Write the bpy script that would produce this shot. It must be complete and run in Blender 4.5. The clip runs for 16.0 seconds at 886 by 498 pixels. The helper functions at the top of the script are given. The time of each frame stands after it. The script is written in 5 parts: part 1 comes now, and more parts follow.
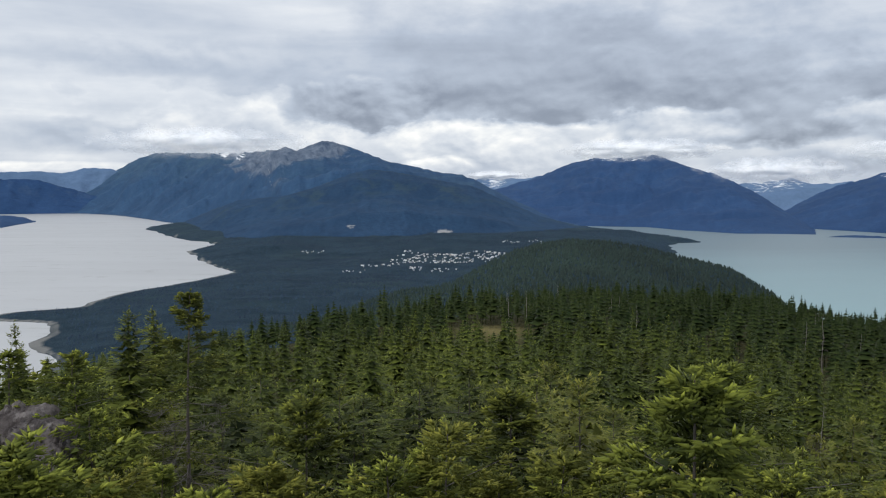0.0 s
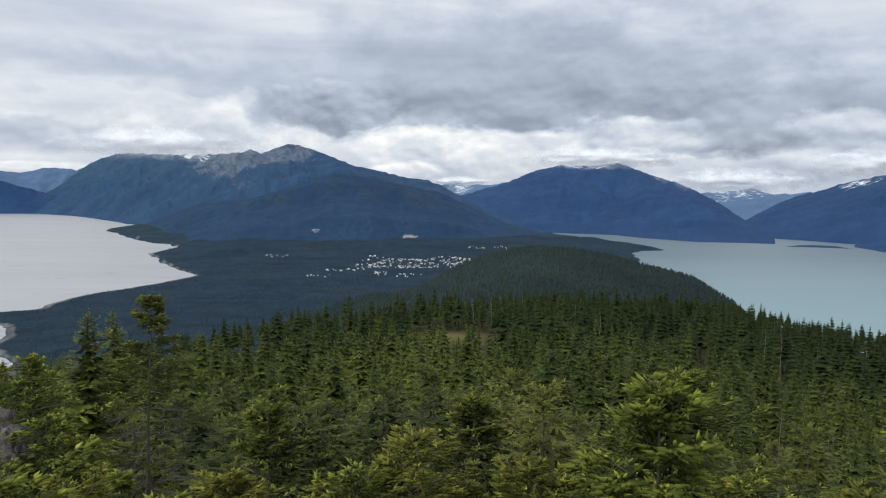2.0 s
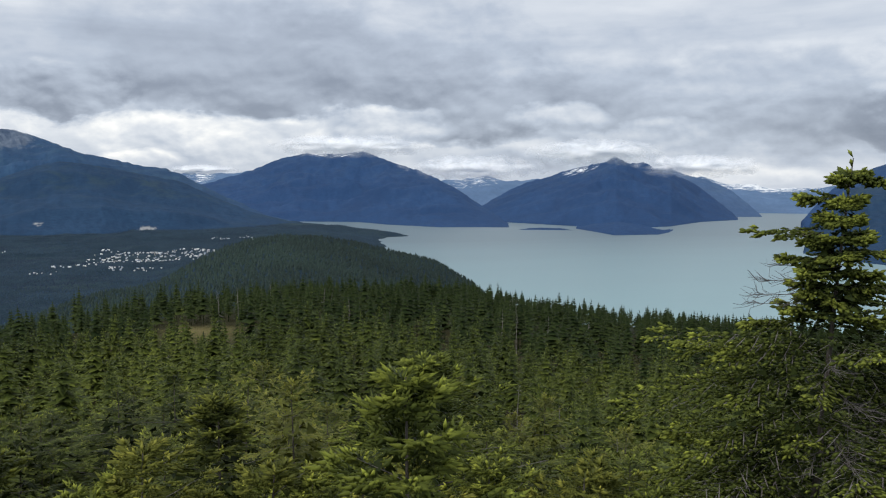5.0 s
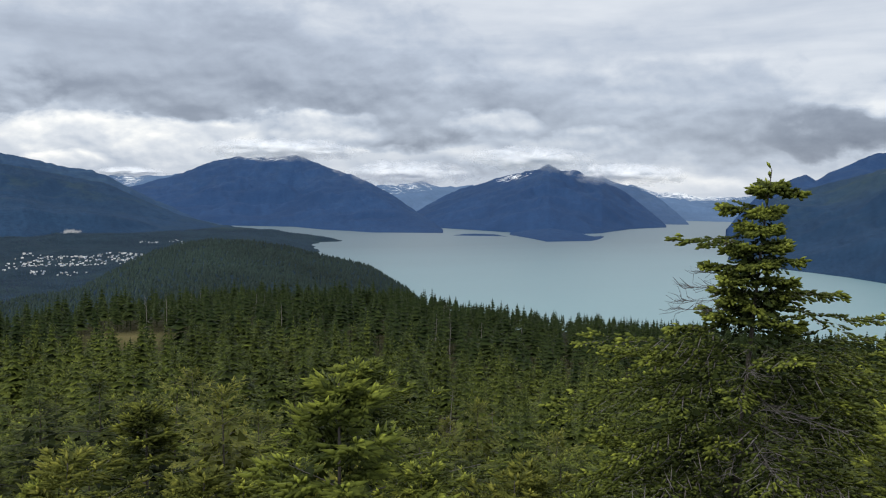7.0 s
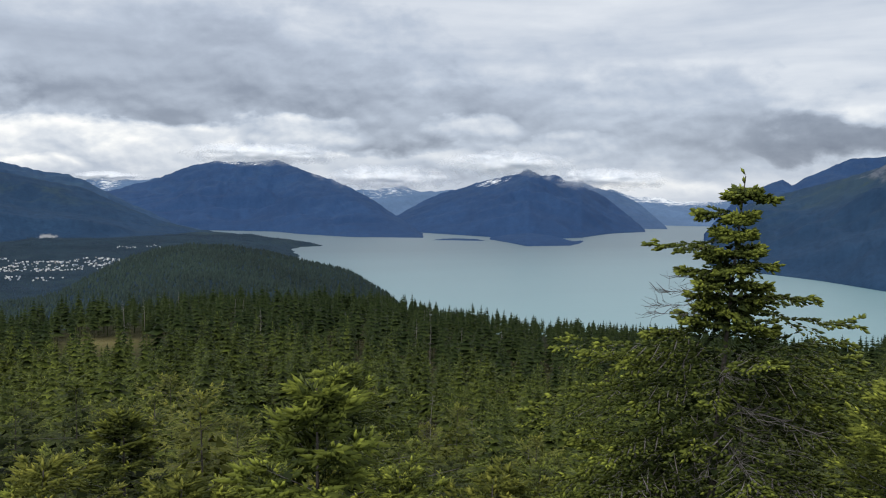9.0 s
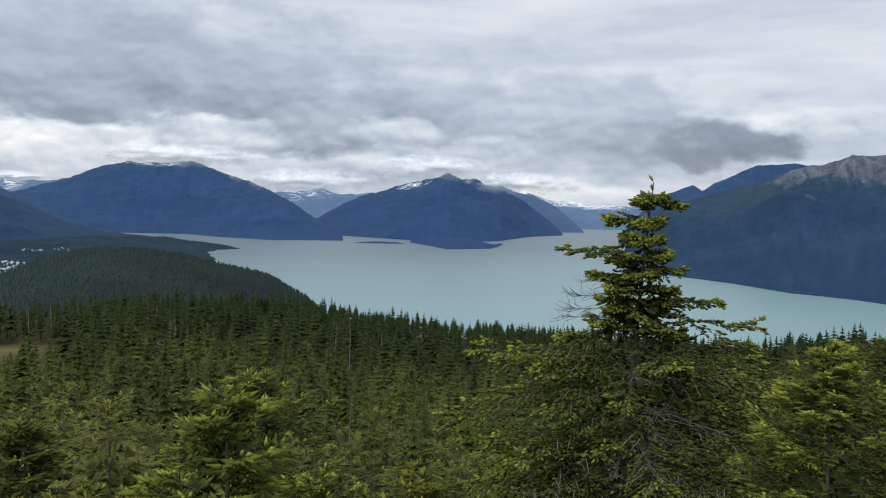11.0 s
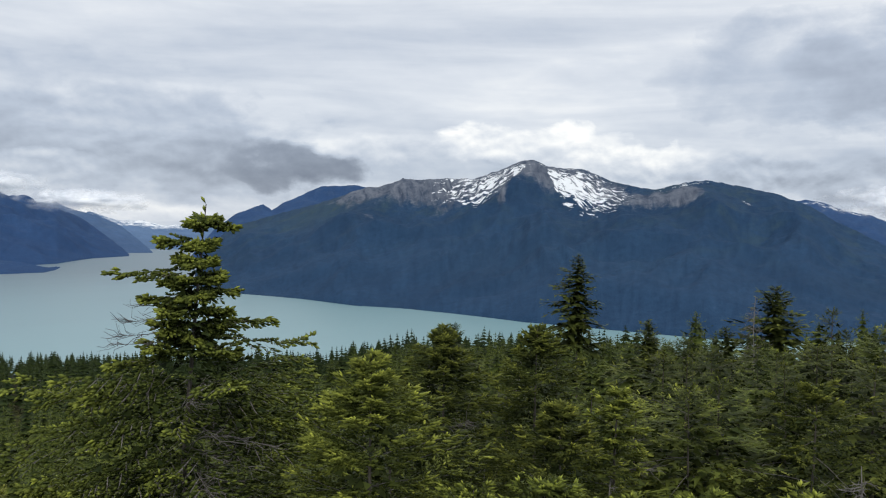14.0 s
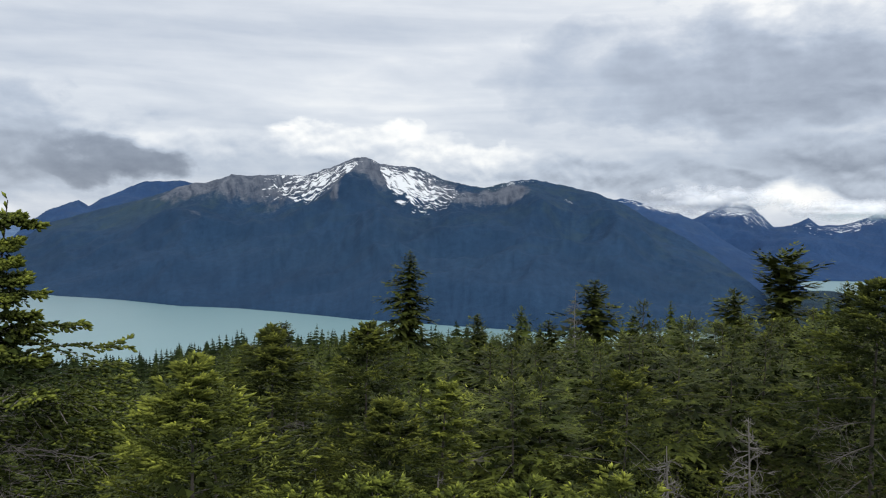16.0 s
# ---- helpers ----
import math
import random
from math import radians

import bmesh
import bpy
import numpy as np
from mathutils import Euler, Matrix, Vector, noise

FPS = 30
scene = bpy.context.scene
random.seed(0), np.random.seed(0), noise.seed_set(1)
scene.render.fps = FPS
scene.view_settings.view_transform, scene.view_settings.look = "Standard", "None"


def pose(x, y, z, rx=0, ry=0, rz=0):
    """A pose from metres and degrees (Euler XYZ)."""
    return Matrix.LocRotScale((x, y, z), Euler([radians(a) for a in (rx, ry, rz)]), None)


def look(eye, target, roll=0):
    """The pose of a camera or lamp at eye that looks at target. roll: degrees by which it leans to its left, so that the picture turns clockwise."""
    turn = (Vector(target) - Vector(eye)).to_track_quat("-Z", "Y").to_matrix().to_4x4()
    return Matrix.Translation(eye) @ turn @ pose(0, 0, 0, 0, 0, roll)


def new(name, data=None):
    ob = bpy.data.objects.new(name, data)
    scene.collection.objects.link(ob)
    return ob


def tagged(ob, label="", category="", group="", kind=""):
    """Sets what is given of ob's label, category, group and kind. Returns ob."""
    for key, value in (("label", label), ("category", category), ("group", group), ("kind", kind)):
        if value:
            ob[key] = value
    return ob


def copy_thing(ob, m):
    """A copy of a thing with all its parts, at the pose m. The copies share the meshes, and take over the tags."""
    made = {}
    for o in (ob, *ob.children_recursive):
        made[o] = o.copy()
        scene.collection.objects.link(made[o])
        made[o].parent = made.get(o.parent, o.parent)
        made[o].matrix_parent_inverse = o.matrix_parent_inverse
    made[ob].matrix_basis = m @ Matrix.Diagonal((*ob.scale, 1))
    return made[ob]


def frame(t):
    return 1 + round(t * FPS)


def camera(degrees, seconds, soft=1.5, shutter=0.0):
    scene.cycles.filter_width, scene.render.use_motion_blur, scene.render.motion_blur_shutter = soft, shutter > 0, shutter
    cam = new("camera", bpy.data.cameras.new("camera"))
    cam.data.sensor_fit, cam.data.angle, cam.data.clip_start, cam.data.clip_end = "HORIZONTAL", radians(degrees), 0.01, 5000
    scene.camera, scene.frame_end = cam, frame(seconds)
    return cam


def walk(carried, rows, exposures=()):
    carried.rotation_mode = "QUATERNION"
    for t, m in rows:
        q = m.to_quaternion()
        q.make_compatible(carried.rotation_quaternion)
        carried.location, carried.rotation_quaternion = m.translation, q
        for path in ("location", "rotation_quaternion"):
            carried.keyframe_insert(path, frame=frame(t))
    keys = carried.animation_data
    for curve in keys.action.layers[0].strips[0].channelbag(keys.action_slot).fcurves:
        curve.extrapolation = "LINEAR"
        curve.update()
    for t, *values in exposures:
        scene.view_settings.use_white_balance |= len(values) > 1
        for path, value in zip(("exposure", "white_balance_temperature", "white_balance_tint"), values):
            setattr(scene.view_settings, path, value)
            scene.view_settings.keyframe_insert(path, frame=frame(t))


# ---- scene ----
cam = camera(55.43, 16.0, 1.15)
# ---- camera ----
EYE_Z = 100.0
PATH = [
    (0.0, pose(-0.000, -0.000, 100.000, 86.05, 0.18, -0.00)),
    (0.5, pose(0.001, 0.020, 99.988, 86.30, -0.33, -0.19)),
    (1.0, pose(-0.007, 0.017, 99.995, 86.42, -0.52, -0.64)),
    (1.5, pose(-0.005, -0.003, 100.001, 86.37, -0.50, -1.56)),
    (2.0, pose(-0.019, 0.011, 100.001, 86.42, -0.61, -2.31)),
    (2.5, pose(-0.028, 0.017, 100.001, 86.28, -0.35, -2.77)),
    (3.0, pose(-0.050, 0.038, 99.991, 85.29, 0.72, -4.30)),
    (3.5, pose(-0.053, 0.079, 99.981, 84.48, 1.54, -6.06)),
    (4.0, pose(0.007, 0.145, 99.979, 85.35, 0.75, -8.90)),
    (4.5, pose(0.085, 0.311, 99.964, 85.45, -0.36, -14.26)),
    (5.0, pose(0.095, 0.337, 99.976, 85.73, -0.15, -19.40)),
    (5.2, pose(0.095, 0.335, 99.977, 85.90, -0.15, -21.15)),
    (7.3, pose(0.076, 0.268, 99.992, 86.13, -0.80, -24.17)),
    (7.5, pose(0.075, 0.264, 99.993, 86.12, -0.82, -24.50)),
    (8.0, pose(0.066, 0.252, 99.995, 86.08, -0.76, -24.97)),
    (8.2, pose(0.066, 0.250, 99.995, 86.18, -0.76, -24.99)),
    (10.3, pose(0.100, 0.200, 100.003, 86.92, -1.10, -26.80)),
    (10.5, pose(0.101, 0.198, 100.003, 86.94, -1.13, -27.45)),
    (11.0, pose(0.113, 0.203, 100.015, 86.77, -1.15, -30.57)),
    (11.5, pose(0.122, 0.205, 100.022, 86.85, -1.00, -33.51)),
    (12.0, pose(0.119, 0.214, 100.031, 87.38, -0.96, -35.33)),
    (12.5, pose(0.143, 0.195, 100.036, 88.13, -1.11, -40.60)),
    (13.0, pose(0.168, 0.145, 100.046, 88.36, -1.01, -48.39)),
    (13.5, pose(0.193, 0.086, 100.046, 88.48, -1.07, -54.56)),
    (14.0, pose(0.227, 0.059, 100.046, 88.59, -1.00, -59.08)),
    (14.5, pose(0.233, 0.047, 100.044, 88.59, -1.03, -62.02)),
    (15.0, pose(0.239, 0.044, 100.045, 88.74, -1.00, -64.06)),
    (15.5, pose(0.239, 0.023, 100.046, 88.78, -1.03, -66.49)),
    (16.0, pose(0.243, 0.009, 100.051, 88.59, -0.96, -70.39)),
]
walk(cam, PATH)

# ---- world, sun ----
SUN_AZ, SUN_EL = 232.0, 48.0
world = bpy.data.worlds.new("world")
scene.world = world
world.use_nodes = True


class Nodes:
    """Short hand for building a node tree."""

    def __init__(self, tree):
        self.tree = tree
        tree.nodes.clear()

    def put(self, kind, **values):
        n = self.tree.nodes.new(kind)
        for k, v in values.items():
            if k == "op":
                n.operation = v
            elif k == "sky":
                n.sky_type = v
            elif k == "blend":
                n.blend_type = v
            elif k == "attr":
                n.attribute_name = v
        return n

    def link(self, a, b):
        self.tree.links.new(a, b)

    def feed(self, socket, v):
        if isinstance(v, (int, float)):
            socket.default_value = v
        elif isinstance(v, tuple):
            socket.default_value = v if len(v) == len(socket.default_value) else (*v, 1.0)
        else:
            self.link(v, socket)

    def math(self, op, a, b=0.0, c=0.0, clamp=False):
        n = self.put("ShaderNodeMath", op=op)
        n.use_clamp = clamp
        for i, v in enumerate((a, b, c)):
            self.feed(n.inputs[i], v)
        return n.outputs[0]

    def vec(self, op, a, b=(0.0, 0.0, 0.0)):
        n = self.put("ShaderNodeVectorMath", op=op)
        self.feed(n.inputs[0], a)
        self.feed(n.inputs[1], b)
        return n.outputs[0]

    def join(self, x, y, z):
        n = self.put("ShaderNodeCombineXYZ")
        for i, v in enumerate((x, y, z)):
            self.feed(n.inputs[i], v)
        return n.outputs[0]

    def split(self, v):
        n = self.put("ShaderNodeSeparateXYZ")
        self.link(v, n.inputs[0])
        return n.outputs

    def noise(self, v, scale, detail=4.0, rough=0.55, distortion=0.0):
        n = self.put("ShaderNodeTexNoise")
        if v is not None:
            self.link(v, n.inputs["Vector"])
        n.inputs["Scale"].default_value = scale
        n.inputs["Detail"].default_value = detail
        n.inputs["Roughness"].default_value = rough
        n.inputs["Distortion"].default_value = distortion
        return n.outputs["Fac"]

    def mix(self, f, a, b, blend="MIX"):
        n = self.put("ShaderNodeMix")
        n.data_type, n.blend_type = "RGBA", blend
        self.feed(n.inputs[0], f)
        self.feed(n.inputs[6], a)
        self.feed(n.inputs[7], b)
        return n.outputs[2]

    def ramp(self, f, stops):
        n = self.put("ShaderNodeValToRGB")
        e = n.color_ramp.elements
        while len(e) < len(stops):
            e.new(0.5)
        for i, (p, c) in enumerate(stops):
            e[i].position, e[i].color = p, (*c, 1.0)
        self.feed(n.inputs[0], f)
        return n.outputs[0]

    def span(self, v, a, b, c=0.0, d=1.0):
        n = self.put("ShaderNodeMapRange")
        for i, x in enumerate((v, a, b, c, d)):
            self.feed(n.inputs[i], x)
        return n.outputs[0]


def build_sky():
    """Overcast: broken stratus under a thin clear sky, with the cloud banks that hang over the fjord."""
    n = Nodes(world.node_tree)
    way = n.put("ShaderNodeTexCoord").outputs["Generated"]
    x, y, z = n.split(way)
    az = n.math("MULTIPLY", n.math("ARCTAN2", x, y), 57.2958)
    el = n.math("MULTIPLY", n.math("ARCSINE", z), 57.2958)
    # cloud deck seen in perspective
    h = n.math("ADD", n.math("MAXIMUM", z, 0.0), 0.10)
    deck = n.join(n.math("DIVIDE", x, h), n.math("DIVIDE", y, h), 0.3)
    wisp = n.join(n.math("MULTIPLY", az, 0.050), n.math("MULTIPLY", el, 0.40), 1.7)
    wall = n.join(n.math("MULTIPLY", az, 0.24), n.math("MULTIPLY", el, 0.42), 4.2)
    over = n.vec("ADD", wall, (0.04, 0.17, 0.0))
    n1 = n.noise(deck, 0.55, 5.0, 0.5, 0.2)
    n2 = n.noise(wall, 1.0, 6.0, 0.5, 0.15)
    n2b = n.noise(over, 1.0, 6.0, 0.5, 0.15)
    n3 = n.noise(wisp, 1.0, 6.0, 0.5, 0.3)
    n4 = n.noise(n.vec("ADD", wall, (11.0, 3.0, 5.0)), 1.0, 7.0, 0.55, 0.15)
    calm = n.span(el, 8.0, 14.0, 0.52, 0.46)
    total = n.math("MULTIPLY_ADD", n.math("SUBTRACT", n1, 0.5), calm, n.span(el, 1.0, 12.0, 0.80, 0.87))
    total = n.math("MULTIPLY_ADD", n.math("SUBTRACT", n3, 0.5), calm, total)
    # each cloud: a body with torn edges, lit from above
    relief = n.math("MULTIPLY_ADD", n.math("SUBTRACT", n2, n2b), 0.8, n.math("MULTIPLY", n.math("SUBTRACT", n2, 0.5), 0.35))
    for a, e, wa, we, top, low, edge in CLOUDS:
        da = n.math("MULTIPLY_ADD", n.math("SUBTRACT", n2, 0.5), 1.9, n.math("DIVIDE", n.math("SUBTRACT", az, a), wa))
        de = n.math("MULTIPLY_ADD", n.math("SUBTRACT", n4, 0.5), 2.2, n.math("DIVIDE", n.math("SUBTRACT", el, e), we))
        r2 = n.math("MULTIPLY_ADD", da, da, n.math("MULTIPLY", de, de))
        mask = n.span(r2, 1.0 - edge, 1.0 + edge, 1.0, 0.0)
        tone = n.math("MULTIPLY_ADD", relief, 1.15 - edge, n.span(de, -0.9, 0.9, low, top))
        gap = n.math("SUBTRACT", tone, total)
        total = n.math("MULTIPLY_ADD", mask, gap, total)
    total = n.math("MULTIPLY_ADD", n.math("SUBTRACT", n3, 0.5), 0.24, total)
    total = n.math("MULTIPLY_ADD", relief, n.span(el, 3.5, 8.0, 0.45, 0.14), total)
    cloud = n.ramp(n.span(total, 0.1, 1.12), CLOUD_RAMP)
    sky = n.put("ShaderNodeTexSky", sky="NISHITA")
    sky.sun_disc = False
    sky.sun_elevation, sky.sun_rotation = radians(SUN_EL), radians(SUN_AZ)
    clear = n.mix(1.0, sky.outputs[0], (0.10, 0.10, 0.10), "MULTIPLY")
    both = n.mix(0.93, clear, cloud)
    # below the horizon only dim ground light comes up
    up = n.span(z, -0.06, -0.01)
    both = n.mix(up, (0.08, 0.10, 0.10), both)
    bg = n.put("ShaderNodeBackground")
    n.link(both, bg.inputs[0])
    bg.inputs[1].default_value = 1.08
    out = n.put("ShaderNodeOutputWorld")
    n.link(bg.outputs[0], out.inputs[0])


# cloud: azimuth, height, half width, half height (degrees), tone of its top and foot, softness of its edge
CLOUDS = [
    (8.0, 9.0, 13.0, 3.6, 0.60, 0.44, 1.0), (28.0, 6.2, 15.0, 3.2, 0.68, 0.50, 0.9),
    (5.0, 6.6, 18.0, 2.2, 0.56, 0.40, 0.8), (-18.0, 8.5, 12.0, 1.0, 0.74, 0.68, 0.8), (90.0, 10.0, 13.0, 3.2, 0.58, 0.46, 0.9), (-22.0, 3.4, 6.0, 0.9, 0.66, 0.70, 0.8),
    (42.0, 4.8, 8.0, 2.6, 0.66, 0.52, 0.8), (-13.0, 4.6, 7.0, 1.5, 0.98, 0.80, 0.5), (-5.5, 5.9, 4.5, 1.7, 0.68, 0.36, 0.35), (7.0, 3.3, 12.0, 1.2, 1.02, 0.80, 0.45),
    (20.5, 3.6, 5.0, 0.9, 0.58, 0.42, 0.5), (15.5, 3.9, 4.5, 1.3, 0.80, 0.60, 0.3), (34.0, 3.3, 3.6, 1.1, 0.84, 0.60, 0.5),
    (27.6, 4.4, 3.0, 0.9, 0.84, 0.66, 0.4), (31.3, 2.9, 3.0, 0.8, 0.84, 0.64, 0.4), (26.0, 1.8, 10.0, 0.7, 0.74, 0.62, 0.6), (48.8, 4.0, 4.4, 1.5, 0.46, 0.26, 0.4), (55.5, 5.2, 4.0, 1.0, 0.92, 0.72, 0.5),
    (65.5, 5.5, 6.5, 1.4, 1.12, 0.74, 0.3), (72.5, 4.4, 4.5, 1.3, 1.08, 0.72, 0.3), (80.0, 3.8, 4.0, 1.4, 0.80, 0.56, 0.35), (86.0, 2.9, 5.0, 1.3, 0.64, 0.50, 0.5), (96.0, 5.0, 6.0, 1.8, 0.62, 0.48, 0.6),
    (0.0, 1.7, 2.4, 0.6, 1.05, 0.86, 0.3), (5.2, 2.6, 2.6, 1.0, 1.03, 0.80, 0.3), (39.5, 0.7, 4.5, 0.6, 1.0, 0.90, 0.6), (92.3, 2.2, 2.4, 1.0, 1.10, 0.95, 0.7),
    (97.0, 3.2, 2.4, 1.0, 0.62, 0.46, 0.4), (-25.0, 1.5, 4.0, 0.3, 1.05, 0.95, 0.6),
]
CLOUD_RAMP = [(0.0, (0.17, 0.20, 0.27)), (0.3, (0.27, 0.31, 0.39)), (0.55, (0.47, 0.53, 0.63)), (0.78, (0.70, 0.74, 0.80)), (1.0, (1.0, 1.0, 0.98))]
build_sky()

sun = new("sun", bpy.data.lights.new("sun", "SUN"))
sun.data.energy, sun.data.angle, sun.data.color = 1.5, radians(12.0), (1.0, 0.95, 0.86)
sun.matrix_world = look((math.sin(radians(SUN_AZ)) * 50, math.cos(radians(SUN_AZ)) * 50, 100 + 55), (0, 0, 100))
scene.view_settings.exposure = 0.0


# ---- materials ----
def material(name, rough=0.8, spec=0.3):
    m = bpy.data.materials.new(name)
    m.use_nodes = True
    n = Nodes(m.node_tree)
    b = n.put("ShaderNodeBsdfPrincipled")
    o = n.put("ShaderNodeOutputMaterial")
    n.link(b.outputs[0], o.inputs[0])
    b.inputs["Roughness"].default_value = rough
    b.inputs["Specular IOR Level"].default_value = spec
    return m, n, b


def bump(n, b, height, strength, distance):
    k = n.put("ShaderNodeBump")
    k.inputs["Strength"].default_value, k.inputs["Distance"].default_value = strength, distance
    n.link(height, k.inputs["Height"])
    n.link(k.outputs[0], b.inputs["Normal"])


def place(n):
    return n.put("ShaderNodeNewGeometry").outputs["Position"]


def attribute(n, name):
    return n.put("ShaderNodeAttribute", attr=name).outputs["Fac"]


def foliage(name, dark, mid, tip, gloss=0.15):
    """Needles: varied from twig to twig and tree to tree, with paler fresh tips."""
    m, n, b = material(name, 0.7, gloss)
    island = n.put("ShaderNodeNewGeometry").outputs["Random Per Island"]
    tone = n.put("ShaderNodeObjectInfo").outputs["Random"]
    patch = n.noise(place(n), 0.35, 2.0)
    # a tip below zero darkens the needles, as shade inside a crown
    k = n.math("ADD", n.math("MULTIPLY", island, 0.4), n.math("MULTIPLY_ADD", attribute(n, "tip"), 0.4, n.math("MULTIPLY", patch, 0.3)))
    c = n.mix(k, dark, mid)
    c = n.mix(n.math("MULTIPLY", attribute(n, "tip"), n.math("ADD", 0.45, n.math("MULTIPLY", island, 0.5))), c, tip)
    hue = n.put("ShaderNodeHueSaturation")
    n.link(c, hue.inputs["Color"])
    t = n.math("ADD", n.math("MULTIPLY", tone, 0.5), n.math("MULTIPLY", attribute(n, "tint"), 0.5))
    n.link(n.span(t, -0.1, 1.1, 0.489, 0.521), hue.inputs["Hue"])
    n.link(n.span(t, -0.1, 1.1, 1.45, 0.55), hue.inputs["Value"])
    n.link(hue.outputs[0], b.inputs["Base Color"])
    return m


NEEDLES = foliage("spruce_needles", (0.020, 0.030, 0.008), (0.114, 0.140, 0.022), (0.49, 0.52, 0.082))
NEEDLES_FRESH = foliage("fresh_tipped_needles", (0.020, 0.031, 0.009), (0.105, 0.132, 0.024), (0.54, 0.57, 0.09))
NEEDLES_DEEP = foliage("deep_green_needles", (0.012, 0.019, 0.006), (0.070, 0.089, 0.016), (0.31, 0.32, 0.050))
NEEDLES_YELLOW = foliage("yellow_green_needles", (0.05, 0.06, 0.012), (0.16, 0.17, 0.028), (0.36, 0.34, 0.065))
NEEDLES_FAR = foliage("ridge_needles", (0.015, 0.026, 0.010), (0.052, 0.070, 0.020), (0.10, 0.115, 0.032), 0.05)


def bark_material(name, a, c):
    m, n, b = material(name, 0.9, 0.2)
    p = place(n)
    f = n.noise(p, 14.0, 5.0, 0.6)
    n.link(n.mix(f, a, c), b.inputs["Base Color"])
    bump(n, b, n.noise(p, 45.0, 4.0), 0.6, 0.01)
    return m


BARK = bark_material("bark", (0.05, 0.042, 0.035), (0.16, 0.145, 0.13))
SILVERWOOD = bark_material("silver_dead_wood", (0.12, 0.112, 0.108), (0.30, 0.28, 0.265))
DEADWOOD = bark_material("weathered_dead_wood", (0.085, 0.078, 0.078), (0.24, 0.22, 0.21))


def ground_material():
    """Moss, heath and haze-tinted far woods by distance of the land, grey shingle along the coast."""
    m, n, b = material("forest_ground", 0.95, 0.1)
    p = place(n)
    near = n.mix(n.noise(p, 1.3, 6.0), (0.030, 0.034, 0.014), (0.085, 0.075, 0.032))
    # the far woods' blue is distance haze put into their colour
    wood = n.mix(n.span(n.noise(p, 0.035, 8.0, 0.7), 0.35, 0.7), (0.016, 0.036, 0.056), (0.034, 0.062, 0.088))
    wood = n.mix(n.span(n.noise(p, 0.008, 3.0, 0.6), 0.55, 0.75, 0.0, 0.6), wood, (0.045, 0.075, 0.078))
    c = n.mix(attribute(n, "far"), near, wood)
    grass = n.mix(n.noise(p, 2.0, 4.0), (0.16, 0.14, 0.05), (0.30, 0.25, 0.11))
    c = n.mix(attribute(n, "clearing"), c, grass)
    sand = n.mix(n.noise(p, 0.05, 5.0), (0.16, 0.17, 0.17), (0.30, 0.30, 0.29))
    c = n.mix(n.span(attribute(n, "shore"), 0.35, 0.65), c, sand)
    n.link(c, b.inputs["Base Color"])
    bump(n, b, n.noise(p, 0.06, 8.0, 0.75), 1.0, 6.0)
    return m


def water_material(name, a, c, rough, streak):
    m, n, b = material(name, rough, 0.5)
    p = place(n)
    s = n.vec("MULTIPLY", p, (0.0016, 0.0075, 0.0))
    f = n.noise(s, 1.0, 5.0, 0.6, 0.6)
    col = n.mix(n.span(f, 0.35, 0.7), a, c)
    if streak:
        q = n.vec("MULTIPLY", p, (0.014, 0.034, 0.0))
        bar = n.span(n.noise(q, 1.0, 6.0, 0.68, 0.4), 0.57, 0.66, 0.0, 0.36)
        col = n.mix(bar, col, (0.16, 0.155, 0.15))
    else:
        # paler and greener in the near reach, darker far off
        near = n.span(n.math("MULTIPLY_ADD", f, 500.0, n.split(p)[1]), 1700.0, 650.0)
        col = n.mix(near, tuple(k * 0.62 for k in a), col)
        col = n.mix(n.math("MULTIPLY", near, 0.7), col, (0.225, 0.395, 0.405))
    n.link(col, b.inputs["Base Color"])
    w = n.vec("MULTIPLY", p, (0.05, 0.09, 0.0))
    bump(n, b, n.noise(w, 1.0, 4.0, 0.6), 0.25, 0.8)
    return m


GROUND = ground_material()
WATER_RIVER = water_material("silty_river_water", (0.375, 0.385, 0.395), (0.435, 0.445, 0.455), 0.35, True)
WATER_INLET = water_material("glacial_inlet_water", (0.098, 0.200, 0.242), (0.135, 0.250, 0.292), 0.32, False)


